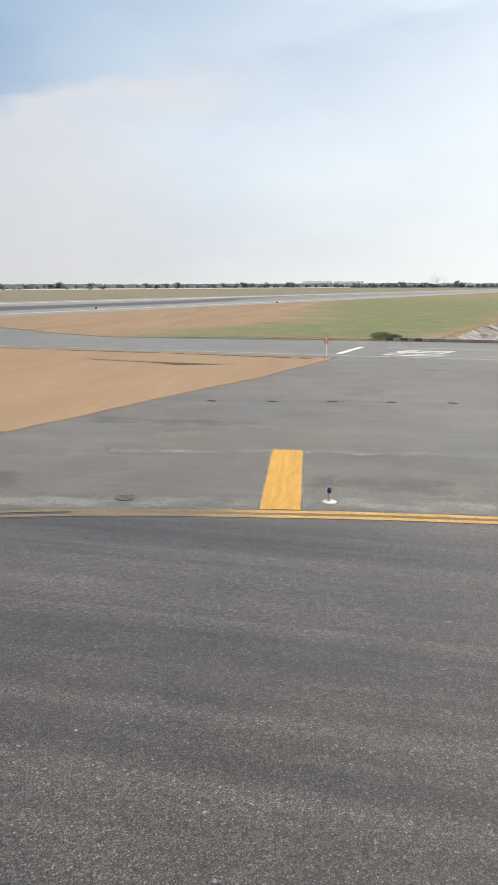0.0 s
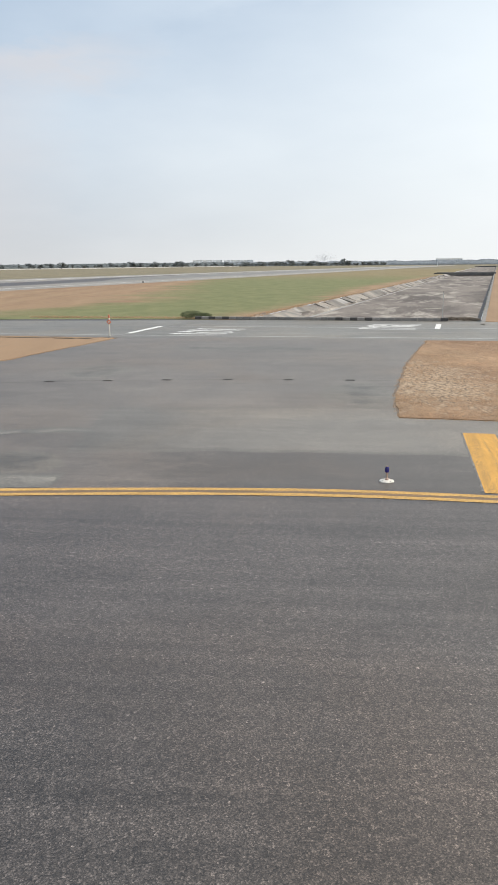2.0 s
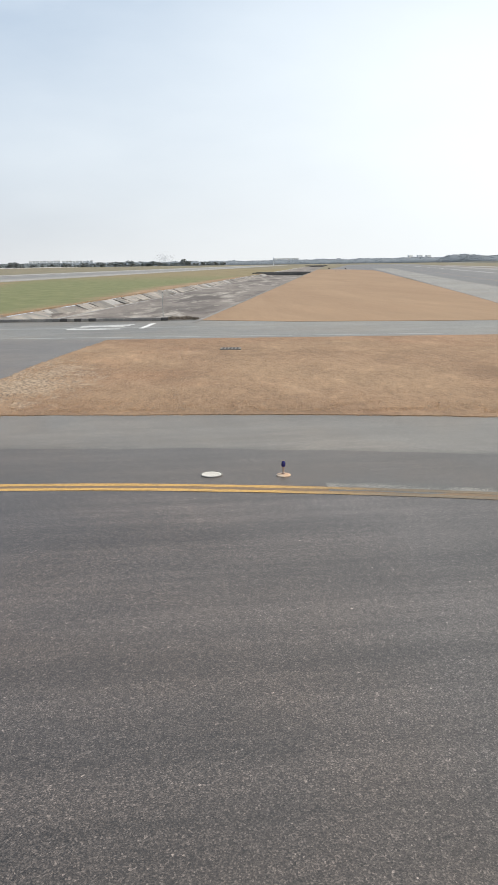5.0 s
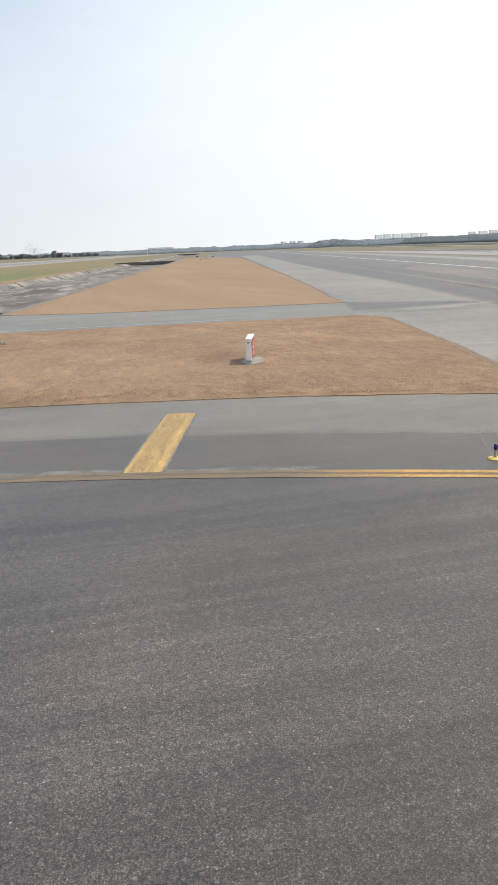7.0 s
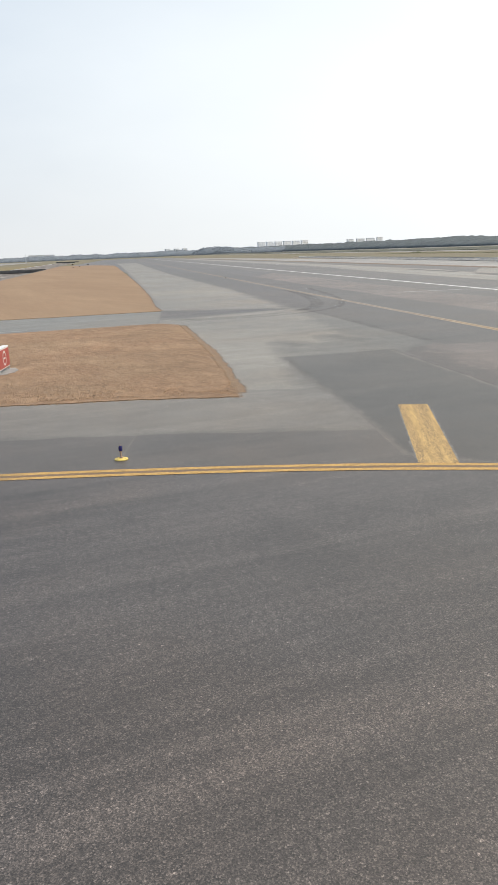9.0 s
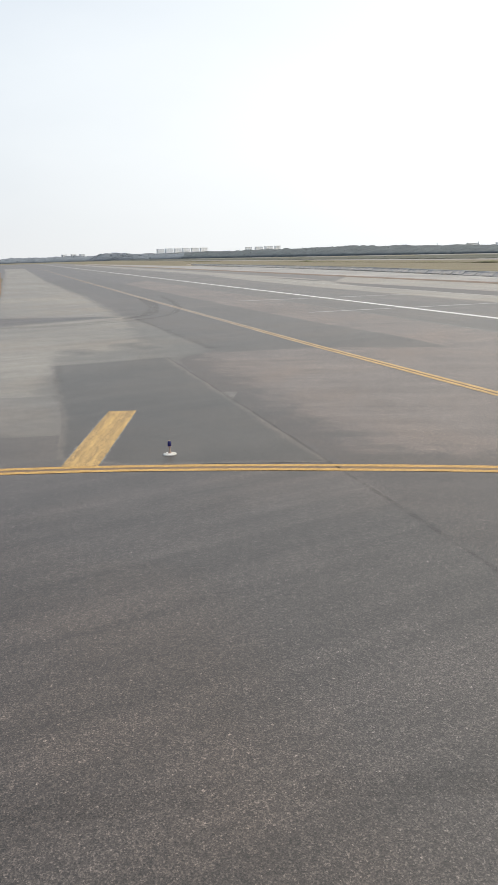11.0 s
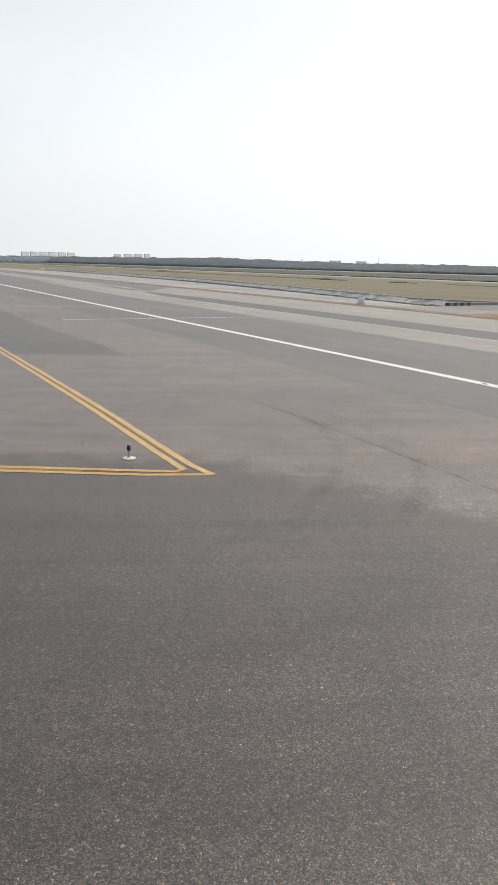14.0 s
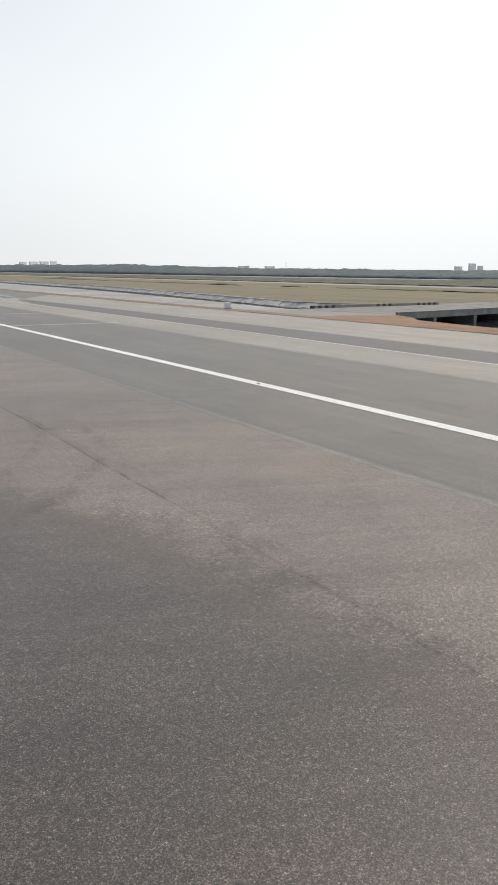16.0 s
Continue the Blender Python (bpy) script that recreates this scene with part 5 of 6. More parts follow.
# The drain's far bank: broken slabs with a pale crumbling edge.
rubble = tagged(new("drain_slabs"), "broken grey concrete slabs along the drain's far bank", "drain bank", kind="structure")
way = [q for q in far_bank if 44 < q[1] < 480]
for (x0, y0), (x1, y1) in zip(way, way[1:]):
    n = max(1, int(math.hypot(x1 - x0, y1 - y0) / 2.2))
    turn = math.degrees(math.atan2(y1 - y0, x1 - x0))
    for k in range(n):
        w = math.hypot(x1 - x0, y1 - y0) / n
        bm = bmesh.new()
        bmesh.ops.create_grid(bm, x_segments=4, y_segments=3, size=0.5)
        for v in bm.verts:
            a, b = (v.co.x + 0.5) * (w + 0.7), (v.co.y + 0.5) * 1.4
            v.co = Vector((a + 0.12 * noise.noise((a * 2, b * 2, x0 + k)), b + 0.2 * noise.noise((a * 2 + 7, b * 2, x0 + k)), 0.07 * noise.noise((a * 2, b * 2, y0 + k))))
        bmesh.ops.solidify(bm, geom=bm.faces[:], thickness=0.14)
        bmesh.ops.recalc_face_normals(bm, faces=bm.faces)
        sl = part("slab", bm, M["rubble"], rubble)
        sl.matrix_world = pose(x0 + (x1 - x0) * k / n, y0 + (y1 - y0) * k / n, 0.04 + rng.uniform(-0.05, 0.05), 0, 0, turn) @ pose(0, 0, 0, -34 + rng.uniform(-5, 5), 0, rng.uniform(-2, 2))
    e = part("coping", box(bmesh.new(), 0, math.hypot(x1 - x0, y1 - y0), -0.45, 0.1, 0, 0.14, 0.03), M["concrete_bright" if rng.random() < 0.5 else "concrete_pale"], rubble, "pale crumbling coping")
    e.matrix_world = pose(x0, y0, -0.02 + rng.uniform(0, 0.06), 0, 0, turn)


def bridge(name, frame_at, s0, s1, a0, a1, deck, rail, piers, text):
    """A low concrete culvert bridge: deck, two parapets, piers and abutments."""
    b = tagged(new(name), text, "bridge")
    yaw = -math.degrees(CANAL if frame_at is ca else W_AX)
    o = frame_at((s0 + s1) / 2, (a0 + a1) / 2)
    b.matrix_world = pose(o[0], o[1], 0, 0, 0, yaw)
    w, l = (s1 - s0) / 2, (a1 - a0) / 2
    part("deck", box(bmesh.new(), -w, w, -l, l, -0.45, deck, 0.04), M["concrete"], b)
    for v in (-l, l):
        part("parapet", box(bmesh.new(), -w, w, v - 0.2, v + 0.2, -0.6, rail, 0.04), M["concrete_dark"], b, "dark stained concrete parapet")
    for k in range(piers):
        u = -w + 2 * w * (k + 0.5) / piers
        part("pier", box(bmesh.new(), u - 0.2, u + 0.2, -l, l, -1.7, -0.45), M["concrete"], b)
    for u in (-w + 0.3, w - 0.3):
        part("abutment", box(bmesh.new(), u - 0.3, u + 0.3, -l, l, -1.7, -0.45), M["concrete"], b)
    return b


bridge("bridge", ca, -20.5, 7.5, 378, 398, 0.1, 0.5, 4, "low dark concrete bridge over the canal")
bridge("bridge", ca, -20.5, 9.5, 1080, 1102, 0.1, 0.9, 4, "distant low concrete bridge over the canal")

# The drain bridge on the far side of the runway, with its black-and-white parapet kerb.
b = tagged(new("bridge"), "low concrete bridge with dark openings over the drain", "bridge")
b.matrix_world = pose(127.6, 29.4, 0, 0, 0, -3.6)
part("deck", box(bmesh.new(), 0.3, 48, 0.3, 17, -0.4, 0.02, 0.02), M["concrete"], b)
part("fascia", box(bmesh.new(), 0, 48, -0.1, 0.3, -0.5, 0.32, 0.03), M["concrete"], b, "stained concrete edge beam")
part("coping", box(bmesh.new(), 0, 48, -0.16, 0.36, 0.32, 0.38, 0.02), M["concrete_pale"], b, "pale worn coping")
for u in (8.0, 17.5, 27, 36.5):
    part("pier", box(bmesh.new(), u - 0.3, u + 0.3, 0, 17, -1.65, -0.4), M["concrete"], b)
part("abutment", box(bmesh.new(), 0.3, 0.9, -0.1, 17, -1.65, -0.4), M["concrete"], b)
back = tagged(new("parapet_kerb"), "far parapet kerb painted in black and white blocks", "kerb", kind="structure")
for k in range(42):
    t = k / 42
    x, y = 132.7 + 27.4 * t, 47.0 - 4.2 * t
    black = k % 2 == 0 and (k < 8 or 18 < k < 26 or k > 32)
    s = part("block", box(bmesh.new(), 0.01, 0.64, -0.15, 0.15, 0, 0.4, 0.02), M["kerb_worn"] if black else M["kerb_white"], back)
    s.matrix_world = pose(x, y, 0.0, 0, 0, -8.7)

cab = tagged(new("equipment_cabinet"), "small white equipment cabinet on a concrete plinth", "cabinet")
cab.matrix_world = pose(123.6, 54.4, 0.0, 0, 0, -35) @ Matrix.Scale(0.68, 4)
part("plinth", box(bmesh.new(), -0.75, 0.75, -0.55, 0.55, 0, 0.15, 0.02), M["concrete"], cab)
part("body", box(bmesh.new(), -0.6, 0.6, -0.4, 0.4, 0.15, 1.15, 0.03), M["sign_white"], cab)
part("lid", box(bmesh.new(), -0.64, 0.64, -0.44, 0.44, 1.15, 1.2, 0.015), M["sign_white"], cab)
for u in (-0.29, 0.29):
    d = part("door", box(bmesh.new(), u - 0.27, u + 0.27, -0.415, -0.395, 0.2, 1.1, 0.005), M["sign_white"], cab)
    part("handle", box(bmesh.new(), u * 0.2 - 0.015, u * 0.2 + 0.015, -0.44, -0.41, 0.6, 0.75), M["dark"], d)

# Small dark runway boards far off.
for x, y in ((134, 566), (136, 520), (-75, 160), (108, 420), (118, 455), (-47, 226)):
    q = tagged(new("runway_board"), "small dark board on legs beside the runway", "sign", "far runway boards")
    q.matrix_world = pose(x, y, 0.0, 0, 0, -20) @ Matrix.Scale(1.5 if x > 130 else 0.6, 4)
    part("board", box(bmesh.new(), -0.45, 0.45, -0.1, 0.1, 0.2, 0.7, 0.03), M["rust" if x == 134 else "concrete_pale" if x == 136 else "dark"], q)
    for u in (-0.3, 0.3):
        part("leg", box(bmesh.new(), u - 0.04, u + 0.04, -0.04, 0.04, -0.02, 0.21), M["galv"], q)

# ---- plants ----


def clump_mesh(rng, n, spread, size):
    """Vertices and faces of many small leaf sprays inside a rounded, uneven volume."""
    v, f = [], []
    for _ in range(n):
        d = Vector(rng.normal(size=3)).normalized() * (rng.random() ** 0.4)
        c = Vector((d.x * spread[0], d.y * spread[1], spread[2] * (1 + d.z)))
        r = size * rng.uniform(0.5, 1.3)
        ax = Vector(rng.normal(size=3)).normalized()
        u = ax.orthogonal().normalized()
        w = ax.cross(u)
        k = len(v)
        v += [tuple(c + u * r), tuple(c + w * r * 0.7 + ax * r * 0.3), tuple(c - u * r * 0.9), tuple(c - w * r * 0.7 - ax * r * 0.2)]
        f += [(k, k + 1, k + 2), (k, k + 2, k + 3)]
    return v, f


def mesh_of(name, v, f, material):
    me = bpy.data.meshes.new(name)
    me.from_pydata(v, [], f)
    me.materials.append(material)
    return me


def tree(seed, h, material):
    rng = np.random.default_rng(seed)
    t = tagged(new("tree"), "round-crowned tree at the airfield's edge, greyed for haze", "tree", "trees along the perimeter")
    trunk = bmesh.new()
    lathe(trunk, [(0.03 * h, 0), (0.022 * h, 0.08 * h), (0.018 * h, 0.3 * h), (0.012 * h, 0.5 * h), (0, 0.7 * h)], 8)
    for _ in range(5):
        a, z = rng.uniform(0, 6.28), rng.uniform(0.25, 0.45) * h
        lathe(trunk, [(0.011 * h, 0), (0.007 * h, 0.2 * h), (0, 0.36 * h)], 6, pose(0, 0, z, 0, 45 + rng.uniform(-15, 15), math.degrees(a)))
    part("trunk", trunk, M["bark"], t)
    v, f = [], []
    for _ in range(9):
        a, r, z = rng.uniform(0, 6.28), rng.uniform(0, 0.3) * h, rng.uniform(0.06, 0.6) * h
        cv, cf = clump_mesh(rng, 110, (0.19 * h * rng.uniform(0.7, 1.2), 0.19 * h, 0.14 * h), 0.04 * h)
        k = len(v)
        v += [(p[0] + r * math.cos(a), p[1] + r * math.sin(a), p[2] + z - 0.05 * h) for p in cv]
        f += [tuple(i + k for i in q) for q in cf]
    crown = new("crown", mesh_of("crown", v, f, material))
    crown.parent = t
    return t


rng = np.random.default_rng(11)
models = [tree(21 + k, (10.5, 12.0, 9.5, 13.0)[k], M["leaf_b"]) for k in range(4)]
for k, m in enumerate(models):
    m.location = (*fw(-838, 800 + 65 * k), -0.03)


def grow(x, y, tall, wide):
    """One of the tree models, as tall and as wide as given."""
    k = int(rng.integers(4))
    h = (10.5, 12.0, 9.5, 13.0)[k] * 0.83
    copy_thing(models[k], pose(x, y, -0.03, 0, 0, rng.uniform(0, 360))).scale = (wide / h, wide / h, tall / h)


a = 740.0
while a < 3600:
    belt = float(np.interp(a, (300, 900, 1400, 2200, 3600), (7.6, 8.4, 9.6, 12.5, 18)))
    tall = belt * (rng.uniform(0.7, 1.05) if rng.random() < 0.75 else rng.uniform(1.1, 1.45))
    grow(*fw(-840 + rng.uniform(-8, 12), a), tall, tall * rng.uniform(0.9, 1.7))
    if rng.random() < 0.3:
        low = rng.uniform(3.5, 6.5)
        grow(*fw(-790 + rng.uniform(-6, 6), a + 12), low, low * rng.uniform(1.2, 2.0))
    a += rng.uniform(3, 22) * (1 + a / 1500)
# The same trees go on towards the runway's end.
b = -7.5
while b < 4.2:
    d, tall = rng.uniform(2150, 2440), rng.uniform(10, 16) if b < 1.6 else rng.uniform(8, 13)
    grow(12 + d * math.sin(radians(b)), d * math.cos(radians(b)), tall, tall * rng.uniform(1.0, 1.8))
    b += rng.uniform(0.05, 0.36)
# A few tall round crowns stand over the belt.
for b, d, tall, wide in ((-28.2, 1300, 13.0, 12), (-21.8, 1480, 12.0, 14), (-21.1, 1480, 11.5, 14), (-19.5, 1560, 14.0, 16), (-16.8, 1700, 12.0, 14), (-16.1, 1740, 12.5, 14), (-14.5, 1820, 18.5, 25), (-11.3, 2000, 16.5, 24), (-10.9, 2050, 15.0, 20),
                         (-2.85, 2300, 23.0, 30), (-1.45, 2300, 20.0, 26), (0.8, 2300, 21.5, 24), (1.3, 2300, 20.0, 22)):
    grow(12 + d * math.sin(radians(b)), d * math.cos(radians(b)), tall, wide)


def thicket(name, at, m0, m1, a0, a1, tall, sprays, size, material, label, seed, rows=9, step=1.6):
    """A dense far thicket between two lines: one uneven canopy, ruffled by leaf sprays. tall gives its height along the way."""
    rng = np.random.default_rng(seed)
    cols, a = [], a0
    while a < a1:
        cols.append(a)
        a += step + max(0.0, abs(a) - 300) * 0.006

    def crown(m, a):
        far = 1 + max(0.0, abs(a) - 300) * 0.0015
        lump = 0.07 * noise.noise((m / 22, a / 30 / far, seed)) + 0.17 * noise.noise((m / 5, a / 6 / far, seed + 3)) + 0.16 * noise.noise((m / 2, a / 2.2 / far, seed + 5))
        return tall(a) * (0.9 + lump)

    def profile(u):
        return 0.14 + 0.86 * min(1.0, u * 2.6) ** 0.7

    v, f = [], []
    for i, a in enumerate(cols):
        for k in range(rows + 2):
            u = min(1.0, max(0.0, (k - 1) / rows)) ** 1.4
            m = m0 + (m1 - m0) * u + 1.5 * noise.noise((k, a / 9, seed))
            z = -0.1 if k in (0, rows + 1) else crown(m, a) * profile(u)
            v.append((*at(m, a), z))
    n = rows + 2
    for i in range(len(cols) - 1):
        for k in range(n - 1):
            q = (i * n + k, i * n + k + 1, (i + 1) * n + k + 1, (i + 1) * n + k)
            f.append(q if m1 > m0 else q[::-1])
    smooth = len(f)
    for _ in range(sprays):
        a = cols[int(rng.integers(len(cols)))] + rng.uniform(0, 2)
        u = rng.random() ** 2
        m = m0 + (m1 - m0) * u
        grown = 1 + max(0.0, abs(a) - 300) * 0.0012
        cx, cy = at(m, a)
        top = crown(m, a) * profile(u) * (rng.uniform(0.2, 0.95) if u < 0.02 else rng.uniform(0.9, 1.02))
        cv, cf = clump_mesh(rng, 5, (size * 1.2 * grown, size * 1.2 * grown, size * 0.55 * grown), size * 0.38 * grown)
        k = len(v)
        v += [(p[0] + cx, p[1] + cy, p[2] + top - size * 0.7 * grown) for p in cv]
        f += [tuple(q + k for q in w_) for w_ in cf]
    me = mesh_of(name, v, f, material)
    for poly in me.polygons[:smooth]:
        poly.use_smooth = True
    return tagged(new(name, me), label, "scrub", kind="stuff")


def rise(xs, hs):
    return lambda a: float(np.interp(a, xs, hs))


thicket("far_woods", fw, -856, -930, 300, 3800, rise((300, 900, 1400, 2200, 3800), (7.6, 8.4, 9.6, 12.5, 19)), 4500, 1.2, M["dark_woods"], "hazy green belt of far trees behind the airfield", 3)
thicket("far_scrub", wl_at, 276, 360, -300, 3600, rise((-300, 150, 420, 900, 3600), (2.2, 1.7, 1.3, 1.2, 2.5)), 2500, 0.42, M["scrub"], "low grey-green scrub beyond the perimeter road", 4)
thicket("far_scrub", wl_at, 400, 470, -300, 330, rise((-300, 200, 330), (4.6, 4.0, 1.4)), 1000, 0.6, M["scrub"], "taller grey-green scrub by a pale track", 5)
thicket("far_scrub", wl_at, 535, 640, -300, 3900, rise((-300, 500, 850, 1250, 2000, 2700, 3900), (7.6, 7.8, 10.0, 16.5, 19, 22, 27)), 5000, 0.6, M["woods"], "dark dense scrub on the skyline", 6)
for m, a0, a1, h in ((203, 236, 262, 0.9), (207, 200, 214, 0.7), (205, 262, 330, 0.35), (212, 90, 190, 0.45), (206, 330, 520, 0.4), (222, 480, 500, 1.1), (215, 700, 860, 0.5)):
    thicket("weeds", wl_at, m, m + 3, a0, a1, rise((a0, (a0 + a1) / 2, a1), (0.1, h, 0.1)), int((a1 - a0) * 3), 0.22, M["weed"], "low olive weeds in the dry field", 7 + a0, 3)
far_arc = lambda m, a: (m * math.sin(radians(a / 40)), m * math.cos(radians(a / 40)))
# This belt's haze is in its leaf colour.
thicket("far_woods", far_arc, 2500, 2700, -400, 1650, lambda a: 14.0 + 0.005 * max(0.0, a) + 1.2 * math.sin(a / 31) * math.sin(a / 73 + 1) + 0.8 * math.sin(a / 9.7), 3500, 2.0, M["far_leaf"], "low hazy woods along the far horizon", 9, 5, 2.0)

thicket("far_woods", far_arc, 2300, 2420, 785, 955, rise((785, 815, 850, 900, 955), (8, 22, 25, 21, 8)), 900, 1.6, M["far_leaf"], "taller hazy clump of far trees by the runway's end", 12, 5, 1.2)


def low_wall(pts, height, label):
    bm = bmesh.new()
    l, r = offset(pts, 0.2), offset(pts, -0.2)
    rows = [[bm.verts.new((x, y, h)) for x, y in side] for side, h in ((r, -0.05), (r, height), (l, height), (l, -0.05))]
    for p, q in zip(rows, rows[1:]):
        for i in range(len(pts) - 1):
            bm.faces.new((p[i], p[i + 1], q[i + 1], q[i]))
    return tagged(link("perimeter_wall", bm, M["wall_dusty"]), label, "wall", kind="structure")


low_wall([fw(-808, a) for a in np.linspace(150, 3600, 90)], 1.6, "pale perimeter wall below the trees")
ribbon("perimeter_road", [fw(-798, a) for a in np.linspace(-200, 3600, 60)], 14, 0.0, M["concrete_bright"], "pale perimeter road below the trees", "road")
ribbon("perimeter_road", [wl_at(262, a) for a in np.linspace(-400, 3600, 60)], 20, 0.0, M["concrete_pale"], "pale perimeter road below the scrub", "road")
ribbon("perimeter_road", [wl_at(505, a) for a in np.linspace(-100, 2600, 60)], 44, 0.0, M["concrete_pale"], "pale track between belts of scrub", "road")


def bush(x, y, r, seed, label, mat="leaf_a", flat=0.34):
    rng = np.random.default_rng(seed)
    b = tagged(new("bush"), label, "bush")
    b.location = (x, y, 0.0)
    v, f = clump_mesh(rng, 1100, (r, r * 0.7, r * flat), 0.055)
    c = new("leaves", mesh_of("leaves", v, f, M[mat]))
    c.parent = b
    st = bmesh.new()
    for k in range(7):
        lathe(st, [(0.02, 0), (0.012, r * 0.4), (0, r * 0.6)], 5, pose(0, 0, 0, 0, rng.uniform(15, 55), rng.uniform(0, 360)))
    part("stems", st, M["bark"], b)


bush(-5.1, 73.4, 1.15, 31, "low green bush at the end of the kerb")
bush(-3.9, 73.6, 0.8, 32, "low green bush at the end of the kerb")
for bx, by, br, seed in ((19.0, 70.5, 0.75, 33), (20.1, 70.3, 0.8, 34), (18.4, 70.7, 0.5, 35), (20.9, 70.2, 0.5, 36)):
    bush(bx, by, br, seed, "low dry grey weeds matted in the canal's corner", "dead_weed", 0.2)


def spread(poly, band=None):
    xs, ys = [p[0] for p in poly], [p[1] for p in poly]

    def where(rng, count):
        out = []
        while len(out) < count:
            x, y = rng.uniform(max(min(xs), -45), max(xs)), rng.uniform(min(ys), max(ys))
            if inside((x, y), poly) and noise.noise((x * 0.5, y * 0.5, 2)) > rng.uniform(-0.7, 0.5):
                out.append((x, y))
        return out
    return where


def along(poly, width):
    def where(rng, count):
        segs = [(a, b, math.dist(a, b)) for a, b in zip(poly, poly[1:] + poly[:1])]
        tot, out = np.array([q[2] for q in segs]), []
        for i in rng.choice(len(segs), count, p=tot / tot.sum()):
            a, b, _ = segs[i]
            t = rng.random()
            out.append((a[0] + (b[0] - a[0]) * t + rng.normal() * width, a[1] + (b[1] - a[1]) * t + rng.normal() * width))
        return out
    return where


blades("grass_blades", spread(GB), 6000, 0.035, M["blade"], "short dry brown grass blades", 41)
blades("grass_blades", spread(GA), 9000, 0.035, M["blade"], "short dry brown grass blades", 42)
blades("grass_blades", along(RIMS["mown brown dry turf between taxiway and road"], 0.07), 6000, 0.04, M["blade"], "ragged dry grass at the turf's edge", 43)
blades("grass_blades", along([p for p in RIMS["mown brown dry turf beside the taxiway"] if p[0] > -40 and p[1] > 18], 0.07), 4000, 0.06, M["blade"], "ragged dry grass at the turf's edge", 44)

def front_band(rng, count):
    out, rim = [], RIMS["mown brown dry turf between taxiway and road"]
    while len(out) < count:
        x = rng.uniform(12, 42)
        y = 25.4 - 0.0078 * (x - 12) ** 2 + rng.exponential(1.5)
        if inside((x, y), rim) and noise.noise((x * 1.3, y * 1.3, 8)) > rng.uniform(-0.3, 0.4):
            out.append((x, y))
    return out


blades("grass_blades", front_band, 9000, 0.07, M["blade"], "pale straw tufts near the turf's edge", 49)
blades("grass_blades", front_band, 2600, 0.06, M["dead_weed"], "grey dead tufts near the turf's edge", 50)
# Pale straw where the turf has been torn up near the link road.


def torn(rng, count):
    out, rim = [], RIMS["mown brown dry turf between taxiway and road"]
    while len(out) < count:
        x, y = 10.4 + rng.exponential(3.0), rng.uniform(25.5, 44)
        if x < 24 and inside((x, y), rim) and noise.noise((x * 0.6, y * 0.6, 4)) > rng.uniform(-0.1, 0.5):
            out.append((x, y))
    return out


blades("grass_blades", torn, 7000, 0.06, M["blade"], "pale straw on the torn turf by the link road", 45)
# Soil washed over the asphalt along the turf's runway side.
for pts, w in (([(41.5, 18.6), (43.2, 24.6), (44.8, 30.6), (46.2, 37), (48.4, 46.8)], 0.8), ([(51.2, 61.6), wl_at(34.7, 80), wl_at(34.8, 100), wl_at(34.3, 140), wl_at(32.8, 215)], 0.8)):
    ribbon("soil_wash", curve(pts, 10), w, 0.0068, M["straw_soil"], "dusty soil washed from the turf over asphalt", "soil", wobble=0.12, soft=True)
# The scorched rut in the turf beside the road.
RUT = curve([(-23.4, 48.9), (-21.5, 48.3), (-19.7, 47.95), (-17.6, 47.4), (-16.2, 46.9), (-13.4, 47.3)], 6)
sheet("scorched_rut", ragged([(x, y + 0.2 + 0.75 * math.exp(-((x + 16.1) / 1.5) ** 2)) for x, y in RUT] + [(x, y - 0.15 - 0.55 * math.exp(-((x + 16.1) / 1.5) ** 2)) for x, y in RUT][::-1], 0.4, 0.2), 0.031, M["scorched"], label="dark scorched rut in dry turf", category="rut", feather=0.12)
sheet("scorched_rut", ragged([(-36, 56.5), (-22, 55.1), (-9, 53.4), (-8, 52.2), (-20, 54.2), (-36, 55.9)], 0.6, 0.25), 0.031, M["scorched"], label="dark soil along the edge of the service road", category="rut", feather=0.5)
blades("grass_blades", lambda rng, n: [(RUT[i][0] + rng.normal() * 0.5, RUT[i][1] + rng.normal() * 0.35) for i in rng.integers(0, len(RUT), n)], 900, 0.1, M["dead_weed"], "dark dead weeds along the rut", 46)

def slab_top(rng, count):
    a = 73 + 200 * rng.random(count) ** 1.6
    return [ca(CANAL_L + rng.normal() * 0.3, q) for q in a]


blades("grass_blades", slab_top, 5000, 0.22, M["blade"], "dry grass hanging over the canal slabs", 47)
blades("grass_blades", lambda rng, n: [(x, kerb_y(x) + 0.5 + abs(rng.normal()) * 0.8) for x in rng.uniform(-22, -1.5, n)], 3000, 0.2, M["blade"], "rough dry grass along the road's kerb", 48)

# ---- far buildings ----


def block_building(x, y, w, d, h, floors, bays, yaw, mat, label, group=""):
    b = tagged(new("apartment_building"), label, "building", group)
    b.matrix_world = pose(x, y, -0.03, 0, 0, yaw)
    part("wall", box(bmesh.new(), -w / 2, w / 2, -d / 2, d / 2, 0, h), mat, b)
    part("roof", box(bmesh.new(), -w / 2 - 0.4, w / 2 + 0.4, -d / 2 - 0.4, d / 2 + 0.4, h, h + 0.9), M["roof"], b)
    win = bpy.data.meshes.new("window")
    bm = box(bmesh.new(), -w / bays * 0.3, w / bays * 0.3, -0.15, 0.1, 0, h / floors * 0.5)
    bm.to_mesh(win)
    bm.free()
    win.materials.append(M["window"])
    for i in range(bays):
        for j in range(floors):
            o = new("window", win)
            o.parent = b
            o.location = (-w / 2 + w * (i + 0.5) / bays, -d / 2, h * (j + 0.3) / floors)
    return b


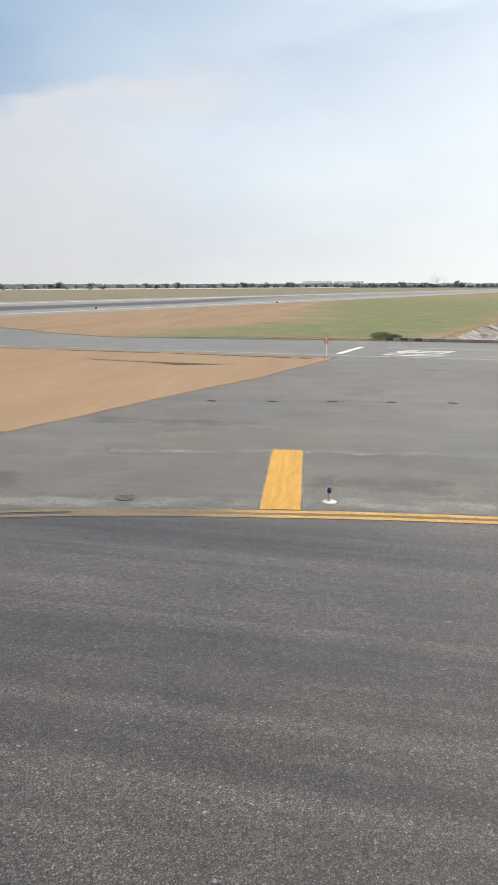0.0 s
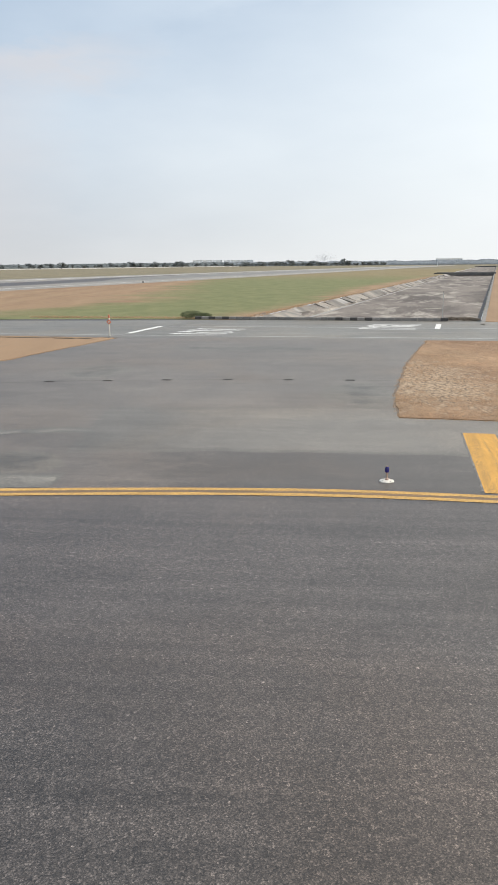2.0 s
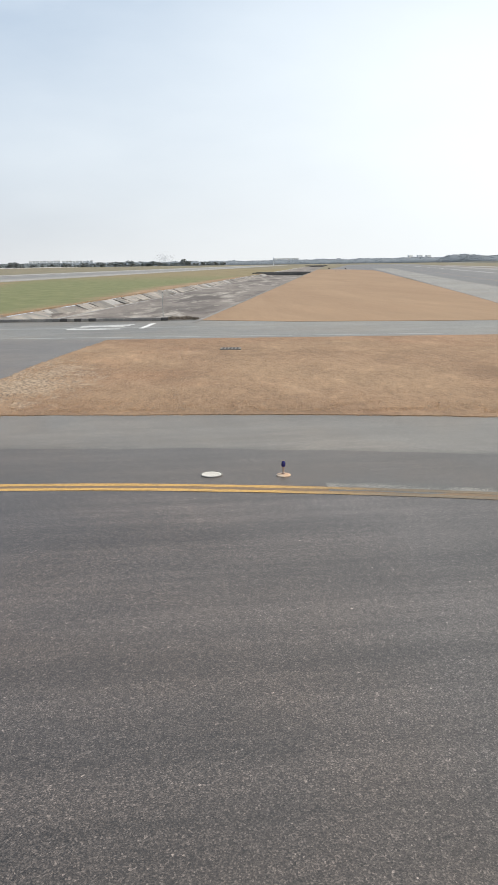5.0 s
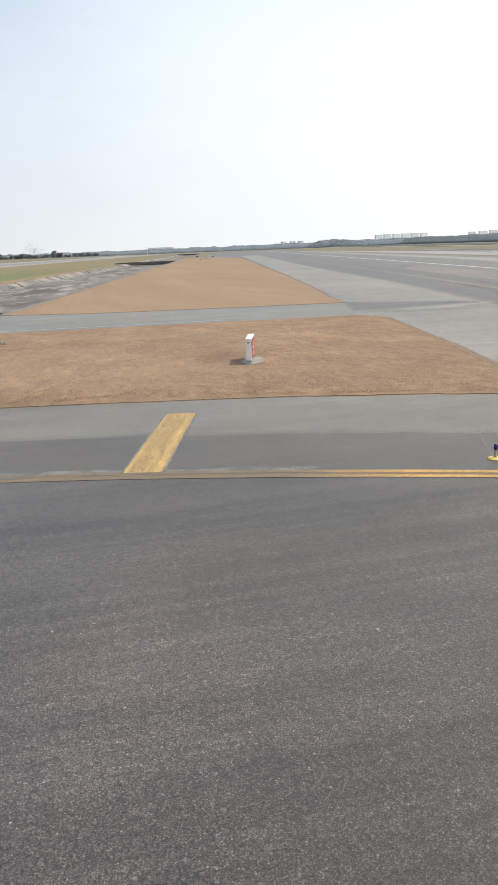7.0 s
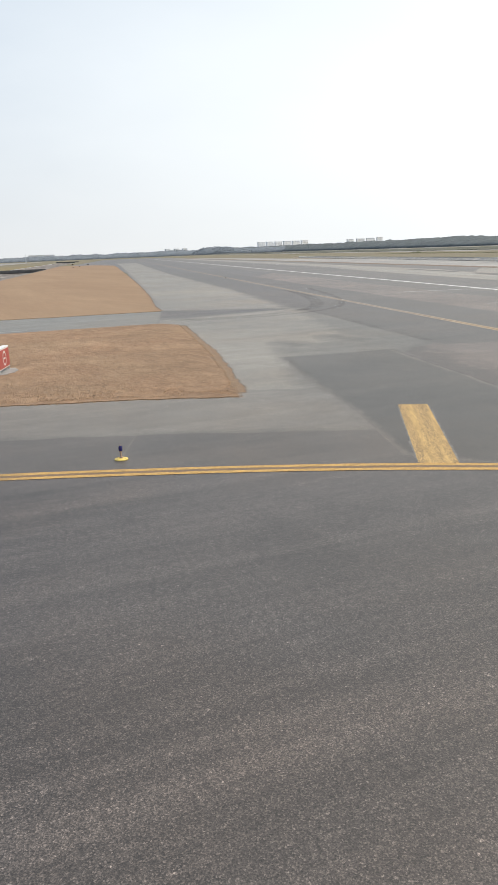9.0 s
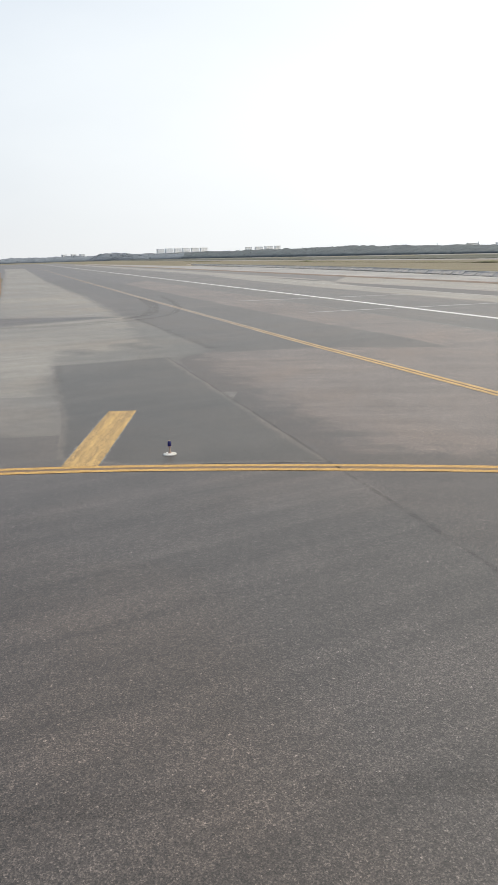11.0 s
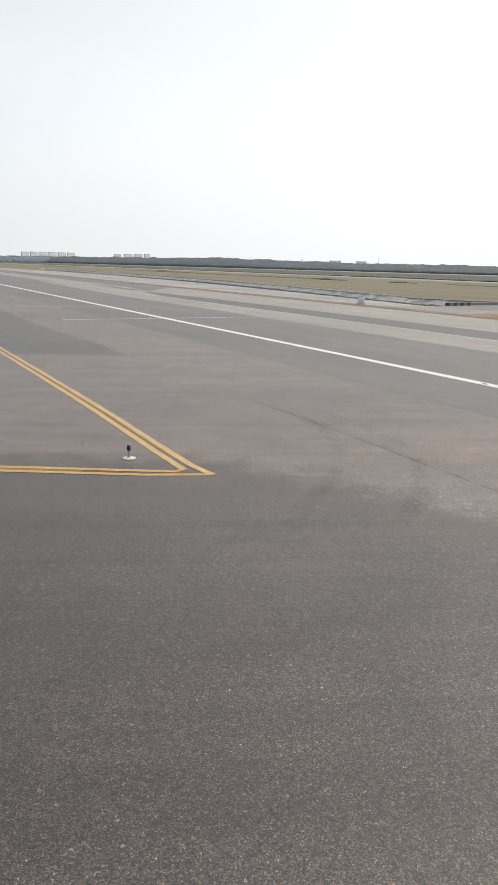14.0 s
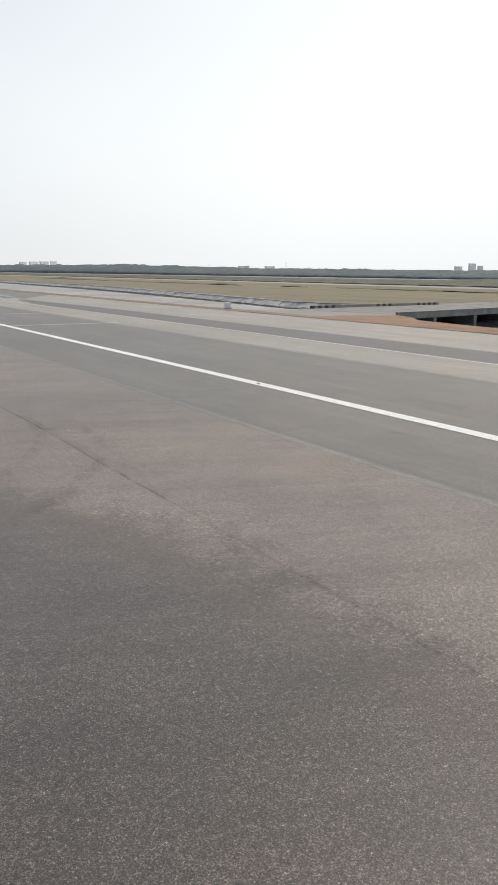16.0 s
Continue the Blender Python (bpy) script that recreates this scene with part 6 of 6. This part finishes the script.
def far_place(az, dist):
    return 30 - math.sin(radians(az)) * dist, -8 + math.cos(radians(az)) * dist


for az, wpx, h in ((-23.9, 26, 22), (-24.52, 27, 22.4), (-25.16, 27, 22), (-25.78, 27, 22.4), (-26.43, 28, 22.2), (-27.06, 26, 22), (-30.36, 23, 20.4), (-31.1, 29, 21), (-31.82, 30, 21.6), (-32.46, 20, 22)):
    x, y = far_place(az, 3100)
    block_building(x, y, wpx * 1.5, 6, h * 1.72, 8, 4, az + 48, M["wall_pale"], "pale distant apartment block above the scrub", "row of far apartment blocks")
for az, w, h, m in ((-45.8, 40, 20, "wall_pale"), (-47.7, 34, 19.5, "wall_pale"), (-42.0, 34, 15, "wall_pale"), (-61.25, 24, 22, "wall_pale"), (-62.2, 22, 30, "wall_pale"), (-62.75, 15, 24, "wall_pale")):
    x, y = far_place(az, 2200)
    block_building(x + 18, y - 13, w * 1.05, 6, h, 6, 4, az + 48, M[m], "pale distant block on the hazy skyline")
for b in (17.15, 17.8, 18.4):
    block_building(26 + 3100 * math.sin(radians(b)), 3100 * math.cos(radians(b)), 24, 8, 26, 6, 4, 48 - b, M["wall_grey"], "pale distant low block above the woods", "row of far apartment blocks")
block_building(30 + 3000 * math.sin(radians(8.1)), 3000 * math.cos(radians(8.1)), 95, 20, 21, 2, 9, -8.1, M["wall_pale"], "long low white building behind the woods")
for k in range(18):
    b = -10.0 + 0.243 * k + (0.1 if k > 8 else 0.0)
    block_building(12 + 3000 * math.sin(radians(b)), 3000 * math.cos(radians(b)), 10.8, 12, 23.5 - 1.5 * (k % 3 == 0) - (1.0 if k > 8 else 0.0), 6, 3, -b, M["wall_grey"], "small pale block in a long row behind trees", "row of blocks behind the belt")
for az, h in ((-7.0, 18), (-38.3, 21), (-44.0, 20), (-49.6, 27), (-46.8, 21), (-35.0, 17)):
    x, y = far_place(az, 1800)
    m = tagged(new("mast"), "thin distant lattice mast on the skyline", "mast")
    m.location = (x, y, -0.03)
    part("shaft", lathe(bmesh.new(), [(0, 0), (0.9, 0), (0.35, h), (0, h + 0.5)], 6), M["wall_grey"], m)
    part("platform", lathe(bmesh.new(), [(0, h * 0.9), (1.3, h * 0.9), (1.3, h * 0.92), (0, h * 0.92)], 8), M["wall_grey"], m)

# Smoke from a far fire, standing still.
px, py = far_place(0.95, 2300)
sm = tagged(new("smoke"), "thin grey smoke rising beyond the trees", "smoke", kind="stuff")
sm.location = (px, py, 21)
for k, (u, z, r) in enumerate(((2, -6, 30), (-16, 0, 22), (20, -6, 22), (30, 8, 14))):
    bm = bmesh.new()
    bmesh.ops.create_icosphere(bm, subdivisions=3, radius=r)
    for v in bm.verts:
        v.co *= 1 + 0.12 * noise.noise(v.co * 0.05 + Vector((k, 0, 0)))
    bmesh.ops.translate(bm, vec=(u, 4 * k, z), verts=bm.verts)
    part("puff", bm, M["smoke"], sm, smooth=True)

# A white lorry on the perimeter road.
lx, ly = fw(-797, 1020)
lorry = tagged(new("truck"), "small white box truck on the far perimeter road", "truck")
lorry.matrix_world = pose(lx, ly, 0.0, 0, 0, 90 - math.degrees(F_AX))
part("box_body", box(bmesh.new(), -2.6, 1.8, -1.1, 1.1, 0.9, 3.1, 0.06), M["sign_white"], lorry)
cabn = part("cab", box(bmesh.new(), 1.9, 3.5, -1.05, 1.05, 0.6, 2.5, 0.15), M["sign_white"], lorry)
part("windscreen", box(bmesh.new(), 3.45, 3.53, -0.9, 0.9, 1.5, 2.3), M["window"], cabn)
part("chassis", box(bmesh.new(), -2.6, 3.4, -0.9, 0.9, 0.5, 0.9), M["dark"], lorry)
for u in (-1.7, 2.6):
    for v in (-0.95, 0.95):
        part("wheel", lathe(bmesh.new(), [(0, -0.14), (0.45, -0.14), (0.48, -0.08), (0.48, 0.08), (0.45, 0.14), (0, 0.14)], 16, pose(u, v, 0.48, 90)), M["kerb_black"], lorry)
